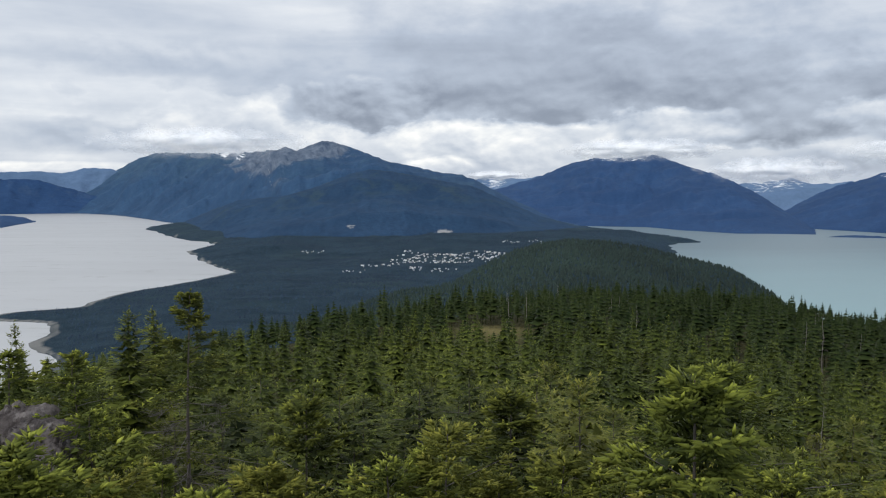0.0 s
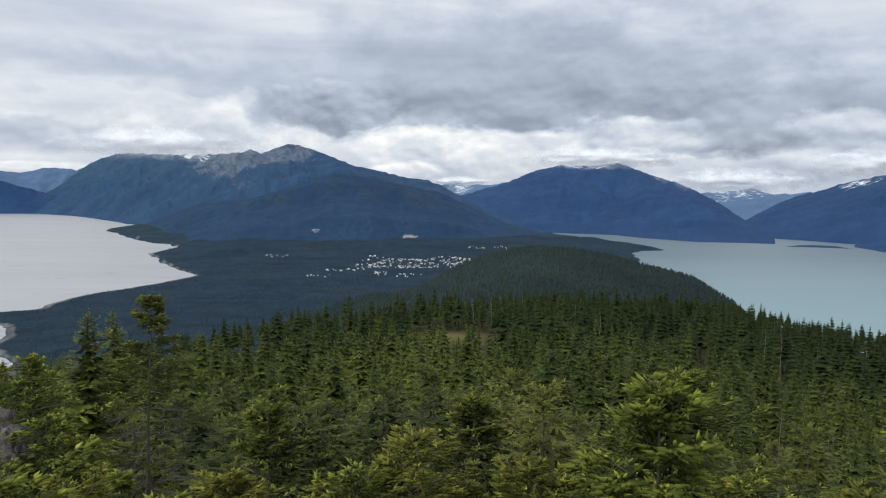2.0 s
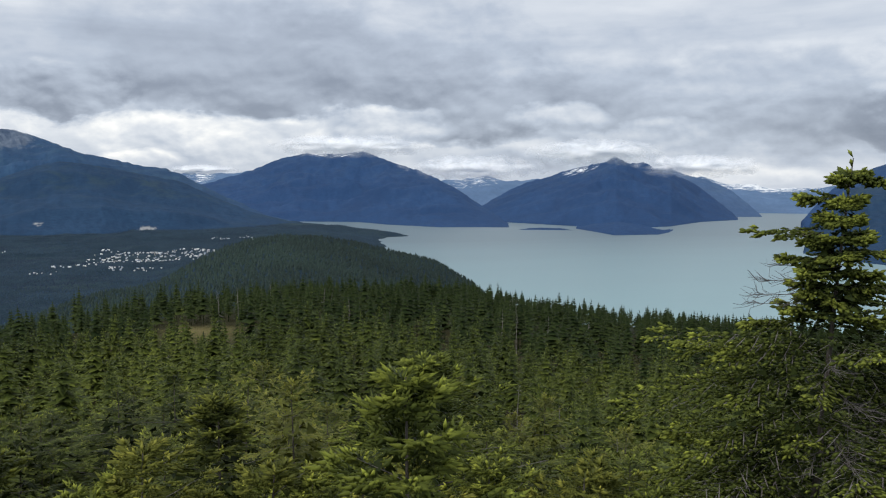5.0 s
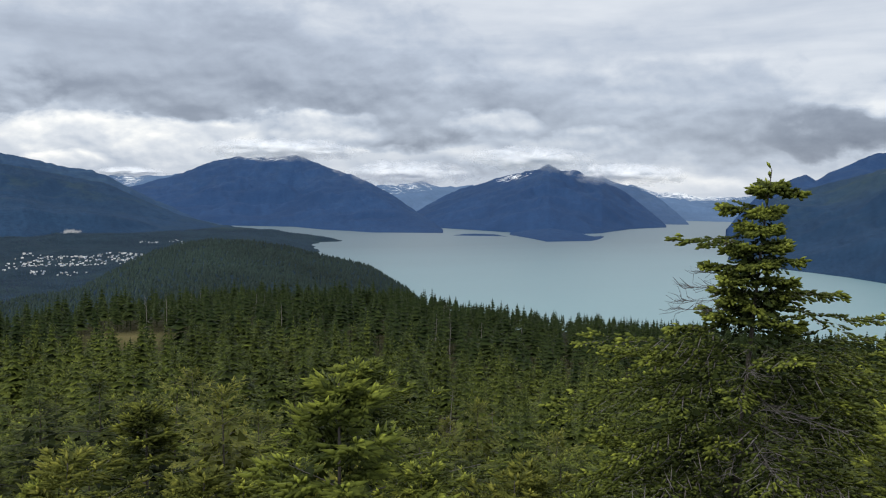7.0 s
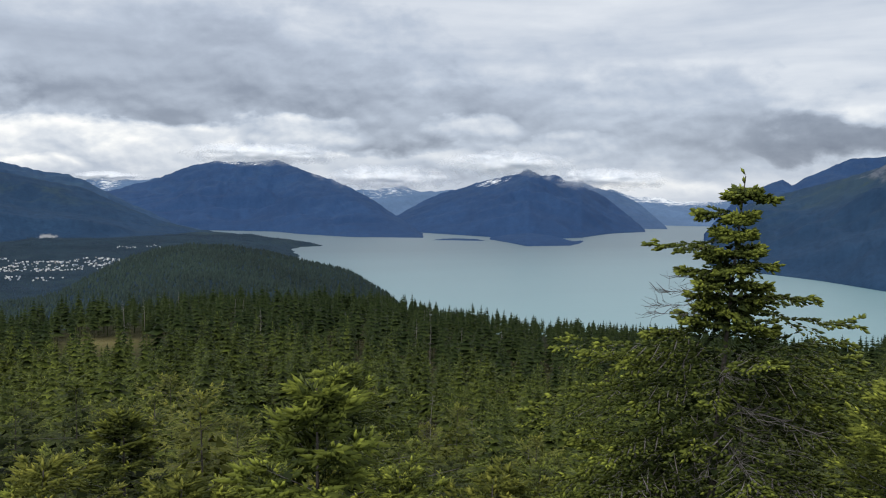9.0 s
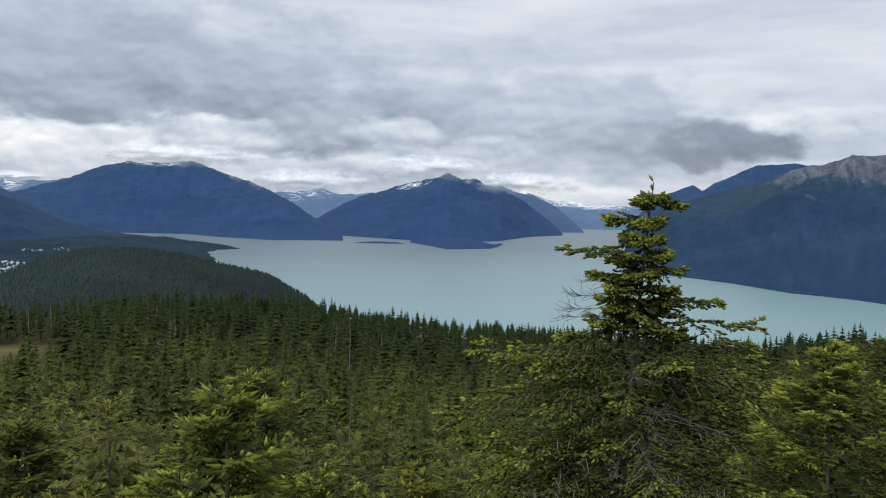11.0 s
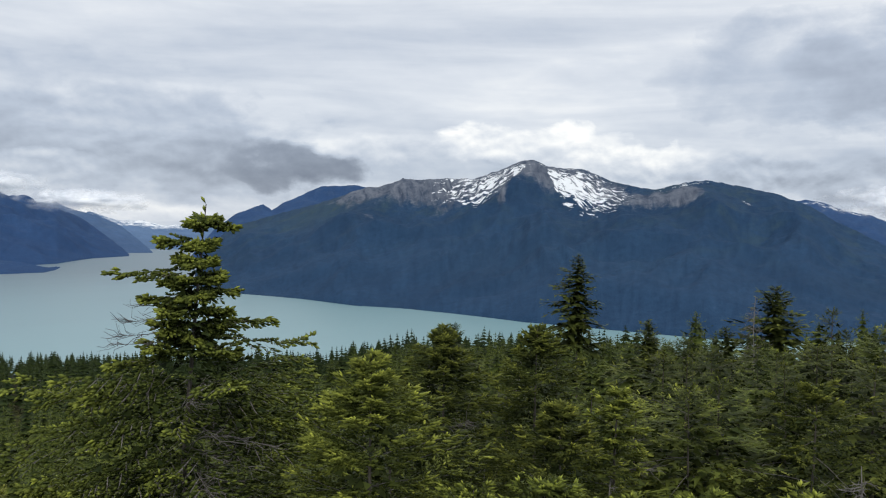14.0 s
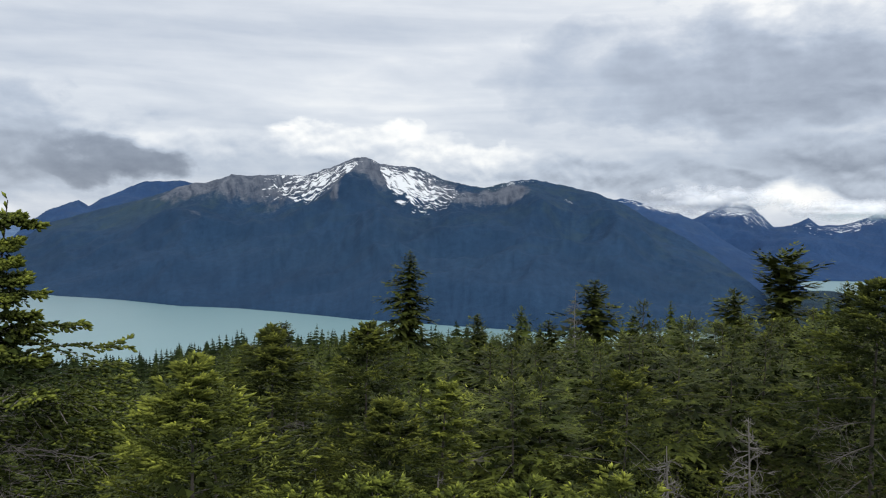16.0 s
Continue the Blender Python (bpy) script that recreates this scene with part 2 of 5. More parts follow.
def mountain_material(name, wood_a, wood_b, meadow, rock_a, rock_b):
    """Spruce woods below, meadow and bare rock above, snow where the mesh says it lies."""
    m, n, b = material(name, 0.95, 0.1)
    p = place(n)
    along, down = attribute(n, "along"), attribute(n, "down")
    grain = n.noise(p, 0.11, 6.0, 0.7)
    slope = n.noise(n.join(n.math("MULTIPLY", along, 1.6), n.math("MULTIPLY", down, 9.0), 0.0), 1.0, 8.0, 0.68, 0.7)
    broad = n.noise(p, 0.005, 5.0, 0.62)
    fine = n.math("MULTIPLY_ADD", grain, 0.45, n.math("MULTIPLY", slope, 0.55))
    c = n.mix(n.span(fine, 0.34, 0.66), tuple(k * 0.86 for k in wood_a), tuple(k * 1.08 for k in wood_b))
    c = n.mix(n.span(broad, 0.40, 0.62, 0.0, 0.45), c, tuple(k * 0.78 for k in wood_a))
    chute = n.noise(n.join(n.math("MULTIPLY_ADD", down, 7.0, n.math("MULTIPLY", along, 1.9)), n.math("MULTIPLY_ADD", along, -0.6, n.math("MULTIPLY", down, 8.0)), 0.0), 1.0, 8.0, 0.65, 0.9)
    # greener towards the tree line, with clearings
    patch = n.noise(p, 0.016, 7.0, 0.68, 0.6)
    green = n.math("MULTIPLY_ADD", n.math("MULTIPLY", n.span(patch, 0.50, 0.64), n.span(down, 0.25, 0.85)), 0.6, n.math("MULTIPLY", attribute(n, "meadow"), 0.9))
    c = n.mix(n.math("MULTIPLY", n.math("MINIMUM", green, 1.0), n.span(fine, 0.30, 0.55)), c, meadow)
    rock = n.mix(n.span(n.math("ADD", n.math("MULTIPLY", chute, 0.6), n.math("MULTIPLY", n.noise(p, 0.03, 9.0, 0.75), 0.4)), 0.38, 0.62), rock_a, rock_b)
    edge = n.math("MULTIPLY", n.math("SUBTRACT", fine, 0.5), 1.5)
    c = n.mix(n.span(n.math("ADD", attribute(n, "rock"), edge), 0.4, 0.65), c, rock)
    dip = n.math("MULTIPLY", n.math("ABSOLUTE", n.math("SUBTRACT", along, 65.2)), 0.7)
    strata = n.join(n.math("MULTIPLY", along, 1.9), n.math("MULTIPLY_ADD", down, 74.0, n.math("MULTIPLY", dip, 1.7)), 0.0)
    streak = n.noise(strata, 1.0, 7.0, 0.6, 0.5)
    snow = n.math("ADD", attribute(n, "snow"), n.math("MULTIPLY", n.math("SUBTRACT", streak, 0.5), 2.3))
    c = n.mix(n.span(n.math("MULTIPLY_ADD", edge, 1.6, attribute(n, "gravel")), 0.5, 0.8), c, (0.30, 0.31, 0.32))
    snow = n.math("SUBTRACT", snow, n.span(attribute(n, "snow"), 0.0, 0.25, 0.7, 0.0))
    c = n.mix(n.span(snow, 0.50, 0.58), c, (0.80, 0.83, 0.86))
    n.link(c, b.inputs["Base Color"])
    bump(n, b, n.math("ADD", n.math("MULTIPLY", fine, 1.4), n.math("MULTIPLY", chute, attribute(n, "rock"))), 0.35, 6.0)
    return m


# distance haze is painted into these base colours: bluer and paler farther off
MOUNT_NEAR = mountain_material("hazed_near_mountain", (0.0175, 0.046, 0.099), (0.0275, 0.066, 0.131), (0.044, 0.074, 0.084), (0.038, 0.056, 0.092), (0.170, 0.190, 0.230))
MOUNT_BACK = mountain_material("hazed_high_mountain", (0.026, 0.063, 0.136), (0.042, 0.095, 0.184), (0.056, 0.106, 0.155), (0.040, 0.068, 0.120), (0.160, 0.200, 0.265))
MOUNT_MID = mountain_material("hazed_mid_mountain", (0.024, 0.060, 0.150), (0.033, 0.080, 0.186), (0.052, 0.092, 0.165), (0.09, 0.12, 0.18), (0.16, 0.19, 0.25))
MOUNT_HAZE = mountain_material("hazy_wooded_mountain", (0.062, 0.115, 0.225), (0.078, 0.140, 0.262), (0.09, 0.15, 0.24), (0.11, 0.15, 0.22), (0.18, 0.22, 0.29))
MOUNT_FAR = mountain_material("hazed_far_mountain", (0.105, 0.18, 0.31), (0.13, 0.21, 0.35), (0.13, 0.21, 0.34), (0.14, 0.21, 0.32), (0.22, 0.29, 0.40))


# ---- mesh helpers ----
def mesh_of(name, verts, faces, mat, smooth=False, **attributes):
    """A mesh from arrays: faces all triangles or all quads; attributes are one number a vertex."""
    verts, faces = np.asarray(verts, np.float32), np.asarray(faces, np.int32)
    me = bpy.data.meshes.new(name)
    k = faces.shape[1]
    me.vertices.add(len(verts))
    me.vertices.foreach_set("co", verts.ravel())
    me.loops.add(faces.size)
    me.loops.foreach_set("vertex_index", faces.ravel())
    me.polygons.add(len(faces))
    me.polygons.foreach_set("loop_start", np.arange(0, faces.size, k, dtype=np.int32))
    if smooth:
        me.polygons.foreach_set("use_smooth", np.ones(len(faces), bool))
    for key, values in attributes.items():
        me.attributes.new(key, "FLOAT", "POINT").data.foreach_set("value", np.asarray(values, np.float32))
    me.materials.append(mat)
    me.update(calc_edges=True)
    return me


def grid_faces(rows, cols, closed=False):
    i = np.arange(rows - 1)[:, None] * cols
    j = np.arange(cols if closed else cols - 1)[None, :]
    a, b2 = i + j, i + (j + 1) % cols
    return np.stack([a, b2, b2 + cols, a + cols], -1).reshape(-1, 4)


def fbm(x, y, octaves=5, seed=0, ridged=False):
    """Value noise on arrays, -1 to 1 (ridged: 0 to 1)."""
    rng = np.random.default_rng(seed)
    table = rng.random((256, 256)) * 2 - 1
    total, amp, norm = np.zeros(np.broadcast(x, y).shape), 1.0, 0.0
    for o in range(octaves):
        xi, yi = np.floor(x).astype(int), np.floor(y).astype(int)
        u, v = x - xi, y - yi
        u, v = u * u * (3 - 2 * u), v * v * (3 - 2 * v)
        g = lambda a, b2: table[(xi + a) % 256, (yi + b2) % 256]
        val = (g(0, 0) * (1 - u) + g(1, 0) * u) * (1 - v) + (g(0, 1) * (1 - u) + g(1, 1) * u) * v
        total = total + amp * ((1 - np.abs(val)) if ridged else val)
        norm += amp
        amp *= 0.5
        x, y = x * 2.03 + 17.1, y * 2.03 + 5.3
    return total / norm


def table_of(pairs):
    a = np.array(pairs, float)
    return a[:, 0], a[:, 1]


# ---- the land ----
# tops of the near canopy: azimuth, height (degrees); and how far off that crest stands (metres)
CREST_EL = [(-60, -11), (-35, -10.8), (-28, -10.2), (-18, -8.9), (-11.6, -8.0), (-4, -7.1), (2, -6.5), (6.4, -6.3), (10, -6.0), (16.7, -6.1), (19.2, -6.1), (22.2, -6.45),
            (25, -7.0), (29, -7.45), (33.3, -7.9), (40, -8.1), (47.5, -8.2), (51, -8.2), (53.6, -7.6), (57, -7.15), (62, -6.9), (66.6, -6.7), (70.4, -6.6), (77, -6.5),
            (81, -6.0), (84.6, -5.3), (88, -4.7), (100, -4.3), (130, -6.0)]
CREST_R = [(-60, 50), (-35, 60), (-15, 90), (-4, 150), (6, 190), (16, 220), (30, 200), (40, 160), (50, 120), (60, 95), (70, 75), (80, 52), (90, 42), (130, 40)]
# skyline of the wooded hill behind it
HILL_EL = [(-12, -9.5), (-3.3, -6.8), (0.2, -6.3), (1.8, -5.6), (3.3, -4.85), (4.8, -4.1), (6.4, -3.5), (8.2, -3.25), (10.1, -3.3), (12, -3.55), (13.8, -3.8), (15.6, -4.3),
           (17.4, -4.65), (19.1, -5.15), (20.2, -5.85), (21.4, -6.5), (22.2, -7.1), (25, -10)]
HILL_R = 600.0
# the low peninsula's coast, plan
COAST = [(-200, 400), (-236, 497), (-268, 555), (-300, 640), (-365, 662), (-358, 690), (-338, 707), (-318, 731), (-316, 802), (-293, 898), (-271, 974), (-262, 1042), (-305, 1121), (-380, 1288), (-425, 1411), (-425, 1600),
         (-537, 1763), (-802, 2283), (-854, 2394), (-700, 2700), (-600, 3300), (300, 3300), (330, 2600), (407, 2198), (448, 1987), (476, 1790), (495, 1613), (445, 1597), (405, 1530),
         (300, 1000), (220, 620), (60, 300)]
FORELAND = [(1000, 120), (1500, 60), (1640, -150), (1585, -165), (1540, -140), (1480, -300), (900, -400), (700, -100)]


def tree_height(r):
    return 3.3 + 2.8 * np.minimum(1.0, r / 150.0)


def inside(poly, x, y):
    """Signed distance to a polygon's outline: positive inside."""
    p = np.array(poly, float)
    d = np.full(x.shape, 1e9)
    odd = np.zeros(x.shape, bool)
    for (x0, y0), (x1, y1) in zip(p, np.roll(p, -1, 0)):
        ex, ey = x1 - x0, y1 - y0
        t = np.clip(((x - x0) * ex + (y - y0) * ey) / (ex * ex + ey * ey), 0, 1)
        d = np.minimum(d, np.hypot(x - x0 - t * ex, y - y0 - t * ey))
        cross = (y0 > y) != (y1 > y)
        odd ^= cross & (x < x0 + (y - y0) * ex / (ey if ey else 1e-9))
    return np.where(odd, d, -d)


def land(x, y):
    """Height of the ground, and how much it is shore."""
    r, az = np.hypot(x, y), np.degrees(np.arctan2(x, y))
    rc = np.interp(az, *table_of(CREST_R))
    zc = rc * np.tan(np.radians(np.interp(az, *table_of(CREST_EL)))) - 0.85 * tree_height(rc)
    near = -1.6 + (zc + 1.6) * np.minimum((np.hypot(r, 1.5) - 1.5) / rc, 1.0) ** 0.5
    near = near + np.maximum(-3.25 - near, 0) * np.exp(-(((x + 5.2) ** 2 + (y - 10.4) ** 2) / 1.7 ** 2) ** 1.5)
    fall = np.where(r > rc, zc - 0.34 * (r - rc), near)
    rough = fbm(x / 9.0, y / 9.0, 3, 3) * np.clip(r / 30.0, 0.0, 1.0) * 0.8
    zh = HILL_R * np.tan(np.radians(np.interp(az, *table_of(HILL_EL)))) - 0.8
    hill = np.where(r < HILL_R, zh - 0.07 * (HILL_R - r), zh - 0.4 * (r - HILL_R)) + fbm(x / 40.0, y / 40.0, 4, 8) * 2.0
    hill = np.where((az > -12) & (az < 25) & (r > rc + 20), hill, -104.0)
    wave = fbm(x / 60.0, y / 60.0, 4, 5)
    coast = np.maximum(inside(COAST, x, y), inside(FORELAND, x, y)) + wave * 14.0
    flat = np.clip(-100.0 + coast * 0.06, -104.0, -97.0) + np.clip(coast / 200.0, 0, 1) * (2.0 + 3.0 * wave)
    # the flat rises to the mountain's foot; a wooded hummock stands by the river
    inland = np.clip(coast / 120.0, 0, 1)
    flat = flat + inland * (14.0 * np.clip((y - 1180.0) / 330.0, 0, 1) ** 1.5 + 13.0 * np.exp(-((x + 300.0) / 75.0) ** 2 - ((y - 1290.0) / 70.0) ** 2) + 2.5 * wave)
    shore = np.clip(1.0 - np.abs(coast - 3.0) / 9.0, 0.0, 1.0) * (flat > hill) * (flat > fall) * (0.75 + 0.5 * wave) * (x < 120)
    z = np.maximum(np.maximum(fall + rough, hill), np.maximum(flat, -104.0))
    return z + EYE_Z, shore


def build_ground():
    az = np.radians(np.concatenate([np.arange(-62, 112, 0.4), np.arange(112, 298, 3.0)]))
    r = np.concatenate([[0.0], np.geomspace(0.6, 380, 66), np.geomspace(388, 1750, 150), np.geomspace(1850, 4950, 16)])
    rr, aa = np.meshgrid(r, az, indexing="ij")
    x, y = rr * np.sin(aa), rr * np.cos(aa)
    z, shore = land(x, y)
    gx, gy = x - 7.3, y - 124.0
    clearing = np.clip(1.4 - np.hypot(gx / 5.0, gy / 9.0), 0, 1)
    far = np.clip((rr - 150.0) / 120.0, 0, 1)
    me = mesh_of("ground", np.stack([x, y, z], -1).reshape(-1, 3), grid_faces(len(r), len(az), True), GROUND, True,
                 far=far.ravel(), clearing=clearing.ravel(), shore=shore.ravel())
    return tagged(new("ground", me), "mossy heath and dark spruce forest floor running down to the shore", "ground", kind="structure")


build_ground()


def water(name, x0, x1, mat, label):
    xs, ys = np.linspace(x0, x1, 12), np.linspace(-4900, 4900, 24)
    yy, xx = np.meshgrid(ys, xs, indexing="ij")
    me = mesh_of(name, np.stack([xx, yy, 0 * xx], -1).reshape(-1, 3), grid_faces(24, 12), mat, True)
    return tagged(new(name, me), label, "water", kind="structure")


water("water_river", -4900, 0, WATER_RIVER, "wide silty grey river with low sand bars")
water("water_inlet", 0, 4900, WATER_INLET, "calm milky turquoise glacial inlet")


def mountain(name, label, mat, skyline, foot, depth, seed, crags=1.0, rows=46, step=0.14, snow=None, rock=None, meadow=None, gravel=None):
    """A massif from its skyline (azimuth, height in degrees), the distance of its foot by azimuth, and its depth behind the foot."""
    a, e = table_of(skyline)
    fa, fr = table_of(foot)
    az = np.arange(a[0], a[-1] + step, step)
    el = np.interp(az, a, e) + 0.07 * crags * fbm(az * 3.0, az * 0 + seed, 4, seed)
    r0 = np.interp(az, fa, fr)
    wide = np.interp(az, a, 0.35 + 0.65 * np.clip((e - e.min()) / (np.ptp(e) + 1e-6), 0, 1))
    ker = np.hanning(31)
    wide = np.convolve(np.pad(wide, 15, mode="edge"), ker / ker.sum(), mode="valid")
    ends = np.clip(np.minimum(az - az[0], az[-1] - az) / min(2.5, 0.3 * np.ptp(az)), 0, 1)
    r1 = np.minimum(r0 * (1 + depth * wide * (0.02 + 0.98 * ends ** 0.5)), 4860.0)
    z1 = r1 * np.tan(np.radians(el))
    v = np.concatenate([np.linspace(0, 1, rows), [1.06, 1.2, 1.5]])
    vv, aa = np.meshgrid(v, az, indexing="ij")
    r = np.minimum(r0 + (r1 - r0) * vv, 4930.0)
    up = np.where(vv <= 1, vv, 1 - (vv - 1) * 1.6)
    lift = np.maximum(z1 + EYE_Z, -6.0)
    broad_k = np.hanning(int(4.5 / step) | 1)
    soft = np.convolve(np.pad(lift, len(broad_k) // 2, mode="edge"), broad_k / broad_k.sum(), mode="valid")
    soft = lift + (soft - lift) * ends
    body = soft + (lift - soft) * np.clip(vv, 0, 1) ** 5
    at0 = {"rock": np.clip(rock(aa, vv, 0 * aa), 0, 1) if rock else np.zeros(aa.shape)}
    px, py = r * np.sin(np.radians(aa)) / 210.0, r * np.cos(np.radians(aa)) / 210.0
    gully = fbm(px * 0.8 + 0.4 * fbm(px, py, 3, seed + 4), py * 0.8, 5, seed + 1, True) - 0.62
    gully = 0.9 * gully + 0.4 * (fbm(aa * 0.20 + 0.5 * fbm(px, py, 3, seed + 6) + 0.5 * vv, vv * 1.1, 3, seed + 7, True) - 0.65)
    knob = fbm(px * 1.6, py * 1.6, 5, seed + 2)
    free = np.sin(np.pi * np.clip(vv, 0, 1)) ** 0.8
    crag = at0["rock"] * (fbm(aa * 0.9 + vv * 5.0 + 0.6 * knob, vv * 7.0 - aa * 0.35, 5, seed + 9, True) - 0.6)
    z = body * (up + free * (gully * 0.46 + knob * 0.08) * crags + np.minimum(free * 2.5, 1.0) * 0.10 * crag * (vv < 1)) - np.where(vv < 0.01, 5.0, 0.0)
    rad = np.radians(aa)
    rr = r * (1 + 0.003 * crags * free * knob)
    co = np.stack([rr * np.sin(rad), rr * np.cos(rad), z], -1).reshape(-1, 3)
    at = {"along": aa.ravel(), "down": vv.ravel()}
    for key, fn in (("snow", snow), ("rock", (lambda a, v, g: rock(a, v, g) + 0.8 * knob * (rock(a, v, 0 * g) > 0.1)) if rock else None), ("meadow", meadow), ("gravel", gravel)):
        at[key] = (fn(aa, vv, gully) if fn else np.zeros(aa.shape)).ravel()
    me = mesh_of(name, co, grid_faces(len(v), len(az)), mat, True, **at)
    return tagged(new(name, me), label, "mountain")


def near_to(a, v, a0, v0, wa, wv):
    return np.exp(-((a - a0) / wa) ** 2 - ((v - v0) / wv) ** 2)


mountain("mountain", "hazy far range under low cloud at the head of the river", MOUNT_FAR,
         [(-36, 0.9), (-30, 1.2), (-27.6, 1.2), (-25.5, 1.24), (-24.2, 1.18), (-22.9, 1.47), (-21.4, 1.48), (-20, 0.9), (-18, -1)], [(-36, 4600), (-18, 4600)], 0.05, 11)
mountain("mountain", "low haze-blue wooded hill beside the wide river", MOUNT_MID,
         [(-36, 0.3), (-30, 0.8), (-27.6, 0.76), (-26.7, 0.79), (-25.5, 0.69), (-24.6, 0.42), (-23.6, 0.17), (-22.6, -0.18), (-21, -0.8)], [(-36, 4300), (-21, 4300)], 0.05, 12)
mountain("mountain", "long dark haze-blue wooded mountain with a bare rocky double summit above the town", MOUNT_BACK,
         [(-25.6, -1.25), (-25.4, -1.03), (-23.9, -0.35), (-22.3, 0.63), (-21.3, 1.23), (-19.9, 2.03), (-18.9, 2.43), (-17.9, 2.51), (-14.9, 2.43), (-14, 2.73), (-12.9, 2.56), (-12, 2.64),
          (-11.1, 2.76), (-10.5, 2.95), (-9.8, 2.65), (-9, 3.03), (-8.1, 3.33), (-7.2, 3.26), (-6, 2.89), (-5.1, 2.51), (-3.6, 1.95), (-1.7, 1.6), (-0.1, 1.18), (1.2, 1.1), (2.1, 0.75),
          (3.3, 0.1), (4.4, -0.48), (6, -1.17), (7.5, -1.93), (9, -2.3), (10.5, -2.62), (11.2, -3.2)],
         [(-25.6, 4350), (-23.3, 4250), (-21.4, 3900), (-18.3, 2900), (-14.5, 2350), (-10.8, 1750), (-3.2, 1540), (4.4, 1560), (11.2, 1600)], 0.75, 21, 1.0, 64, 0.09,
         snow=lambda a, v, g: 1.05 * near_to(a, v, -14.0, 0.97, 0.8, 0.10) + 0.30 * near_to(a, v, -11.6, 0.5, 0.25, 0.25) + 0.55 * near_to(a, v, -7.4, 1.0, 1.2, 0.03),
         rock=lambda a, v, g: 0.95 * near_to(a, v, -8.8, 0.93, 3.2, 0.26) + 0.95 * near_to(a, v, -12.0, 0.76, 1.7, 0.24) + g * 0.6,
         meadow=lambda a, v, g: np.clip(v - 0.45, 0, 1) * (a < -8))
mountain("mountain", "dark wooded spur in front of the rocky summit", MOUNT_NEAR,
         [(-18.2, -2.4), (-16.4, -1.68), (-15.1, -1.14), (-13.7, -0.59), (-10.8, -0.31), (-9.3, 0.06), (-8.1, 0.45), (-6.2, 1.2), (-5, 1.45), (-3.6, 1.35), (-1, 0.85), (2, 0.3), (4, -0.6), (6.5, -1.7), (9, -2.35), (11, -2.7), (13, -2.98), (15, -3.3), (16, -3.75)],
         [(-18.2, 2300), (-14.5, 1690), (-10.8, 1500), (-3.2, 1480), (9, 1560), (16, 1600)], 0.42, 23, 0.7, 50, 0.10,
         gravel=lambda a, v, g: 1.1 * near_to(a, v, 0.1, 0.20, 0.75, 0.035) + 0.8 * near_to(a, v, -6.2, 0.2, 0.5, 0.02) + 0.7 * near_to(a, v, -10.6, 0.12, 0.9, 0.02))
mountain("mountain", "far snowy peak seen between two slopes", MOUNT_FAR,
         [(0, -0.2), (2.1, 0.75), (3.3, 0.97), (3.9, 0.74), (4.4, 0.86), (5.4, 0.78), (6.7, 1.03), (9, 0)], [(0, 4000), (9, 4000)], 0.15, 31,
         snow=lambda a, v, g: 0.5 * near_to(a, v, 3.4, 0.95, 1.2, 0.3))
mountain("mountain", "broad haze-blue wooded mountain with cloud on its flat top", MOUNT_MID,
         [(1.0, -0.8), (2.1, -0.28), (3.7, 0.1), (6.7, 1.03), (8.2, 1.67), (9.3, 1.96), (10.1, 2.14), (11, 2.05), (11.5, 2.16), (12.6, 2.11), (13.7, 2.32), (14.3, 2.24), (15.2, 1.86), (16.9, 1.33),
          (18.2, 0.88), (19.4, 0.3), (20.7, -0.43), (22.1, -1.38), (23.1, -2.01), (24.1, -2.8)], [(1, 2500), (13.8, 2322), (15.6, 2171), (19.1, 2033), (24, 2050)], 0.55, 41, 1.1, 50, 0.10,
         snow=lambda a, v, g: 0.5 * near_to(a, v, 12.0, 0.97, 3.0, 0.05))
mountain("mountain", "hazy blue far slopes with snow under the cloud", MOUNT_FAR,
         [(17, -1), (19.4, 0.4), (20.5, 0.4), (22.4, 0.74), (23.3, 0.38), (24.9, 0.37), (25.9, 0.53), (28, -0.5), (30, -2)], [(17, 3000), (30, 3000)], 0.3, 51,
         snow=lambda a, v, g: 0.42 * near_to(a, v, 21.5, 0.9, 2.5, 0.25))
mountain("mountain", "haze-blue wooded mountain with a sharp cloud-capped peak between two arms of the inlet", MOUNT_MID,
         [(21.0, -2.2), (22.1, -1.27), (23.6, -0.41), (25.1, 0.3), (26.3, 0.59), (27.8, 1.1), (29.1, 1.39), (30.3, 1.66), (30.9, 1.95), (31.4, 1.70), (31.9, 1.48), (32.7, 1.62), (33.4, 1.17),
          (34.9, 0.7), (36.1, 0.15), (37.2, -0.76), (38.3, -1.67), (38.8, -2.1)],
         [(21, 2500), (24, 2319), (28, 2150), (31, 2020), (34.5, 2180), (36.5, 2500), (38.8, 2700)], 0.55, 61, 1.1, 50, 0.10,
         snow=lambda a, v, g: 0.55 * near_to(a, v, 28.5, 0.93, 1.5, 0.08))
mountain("mountain", "haze-blue ridge falling to the upper inlet", MOUNT_HAZE,
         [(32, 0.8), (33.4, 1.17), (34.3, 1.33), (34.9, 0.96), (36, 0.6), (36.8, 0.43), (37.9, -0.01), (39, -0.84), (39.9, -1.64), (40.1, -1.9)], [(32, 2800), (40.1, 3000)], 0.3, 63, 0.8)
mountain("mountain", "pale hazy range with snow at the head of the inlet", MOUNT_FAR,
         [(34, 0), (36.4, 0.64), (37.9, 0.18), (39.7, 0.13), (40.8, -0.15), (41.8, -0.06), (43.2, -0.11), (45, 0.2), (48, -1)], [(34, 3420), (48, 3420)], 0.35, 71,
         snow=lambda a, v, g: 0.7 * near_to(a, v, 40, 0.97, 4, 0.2))
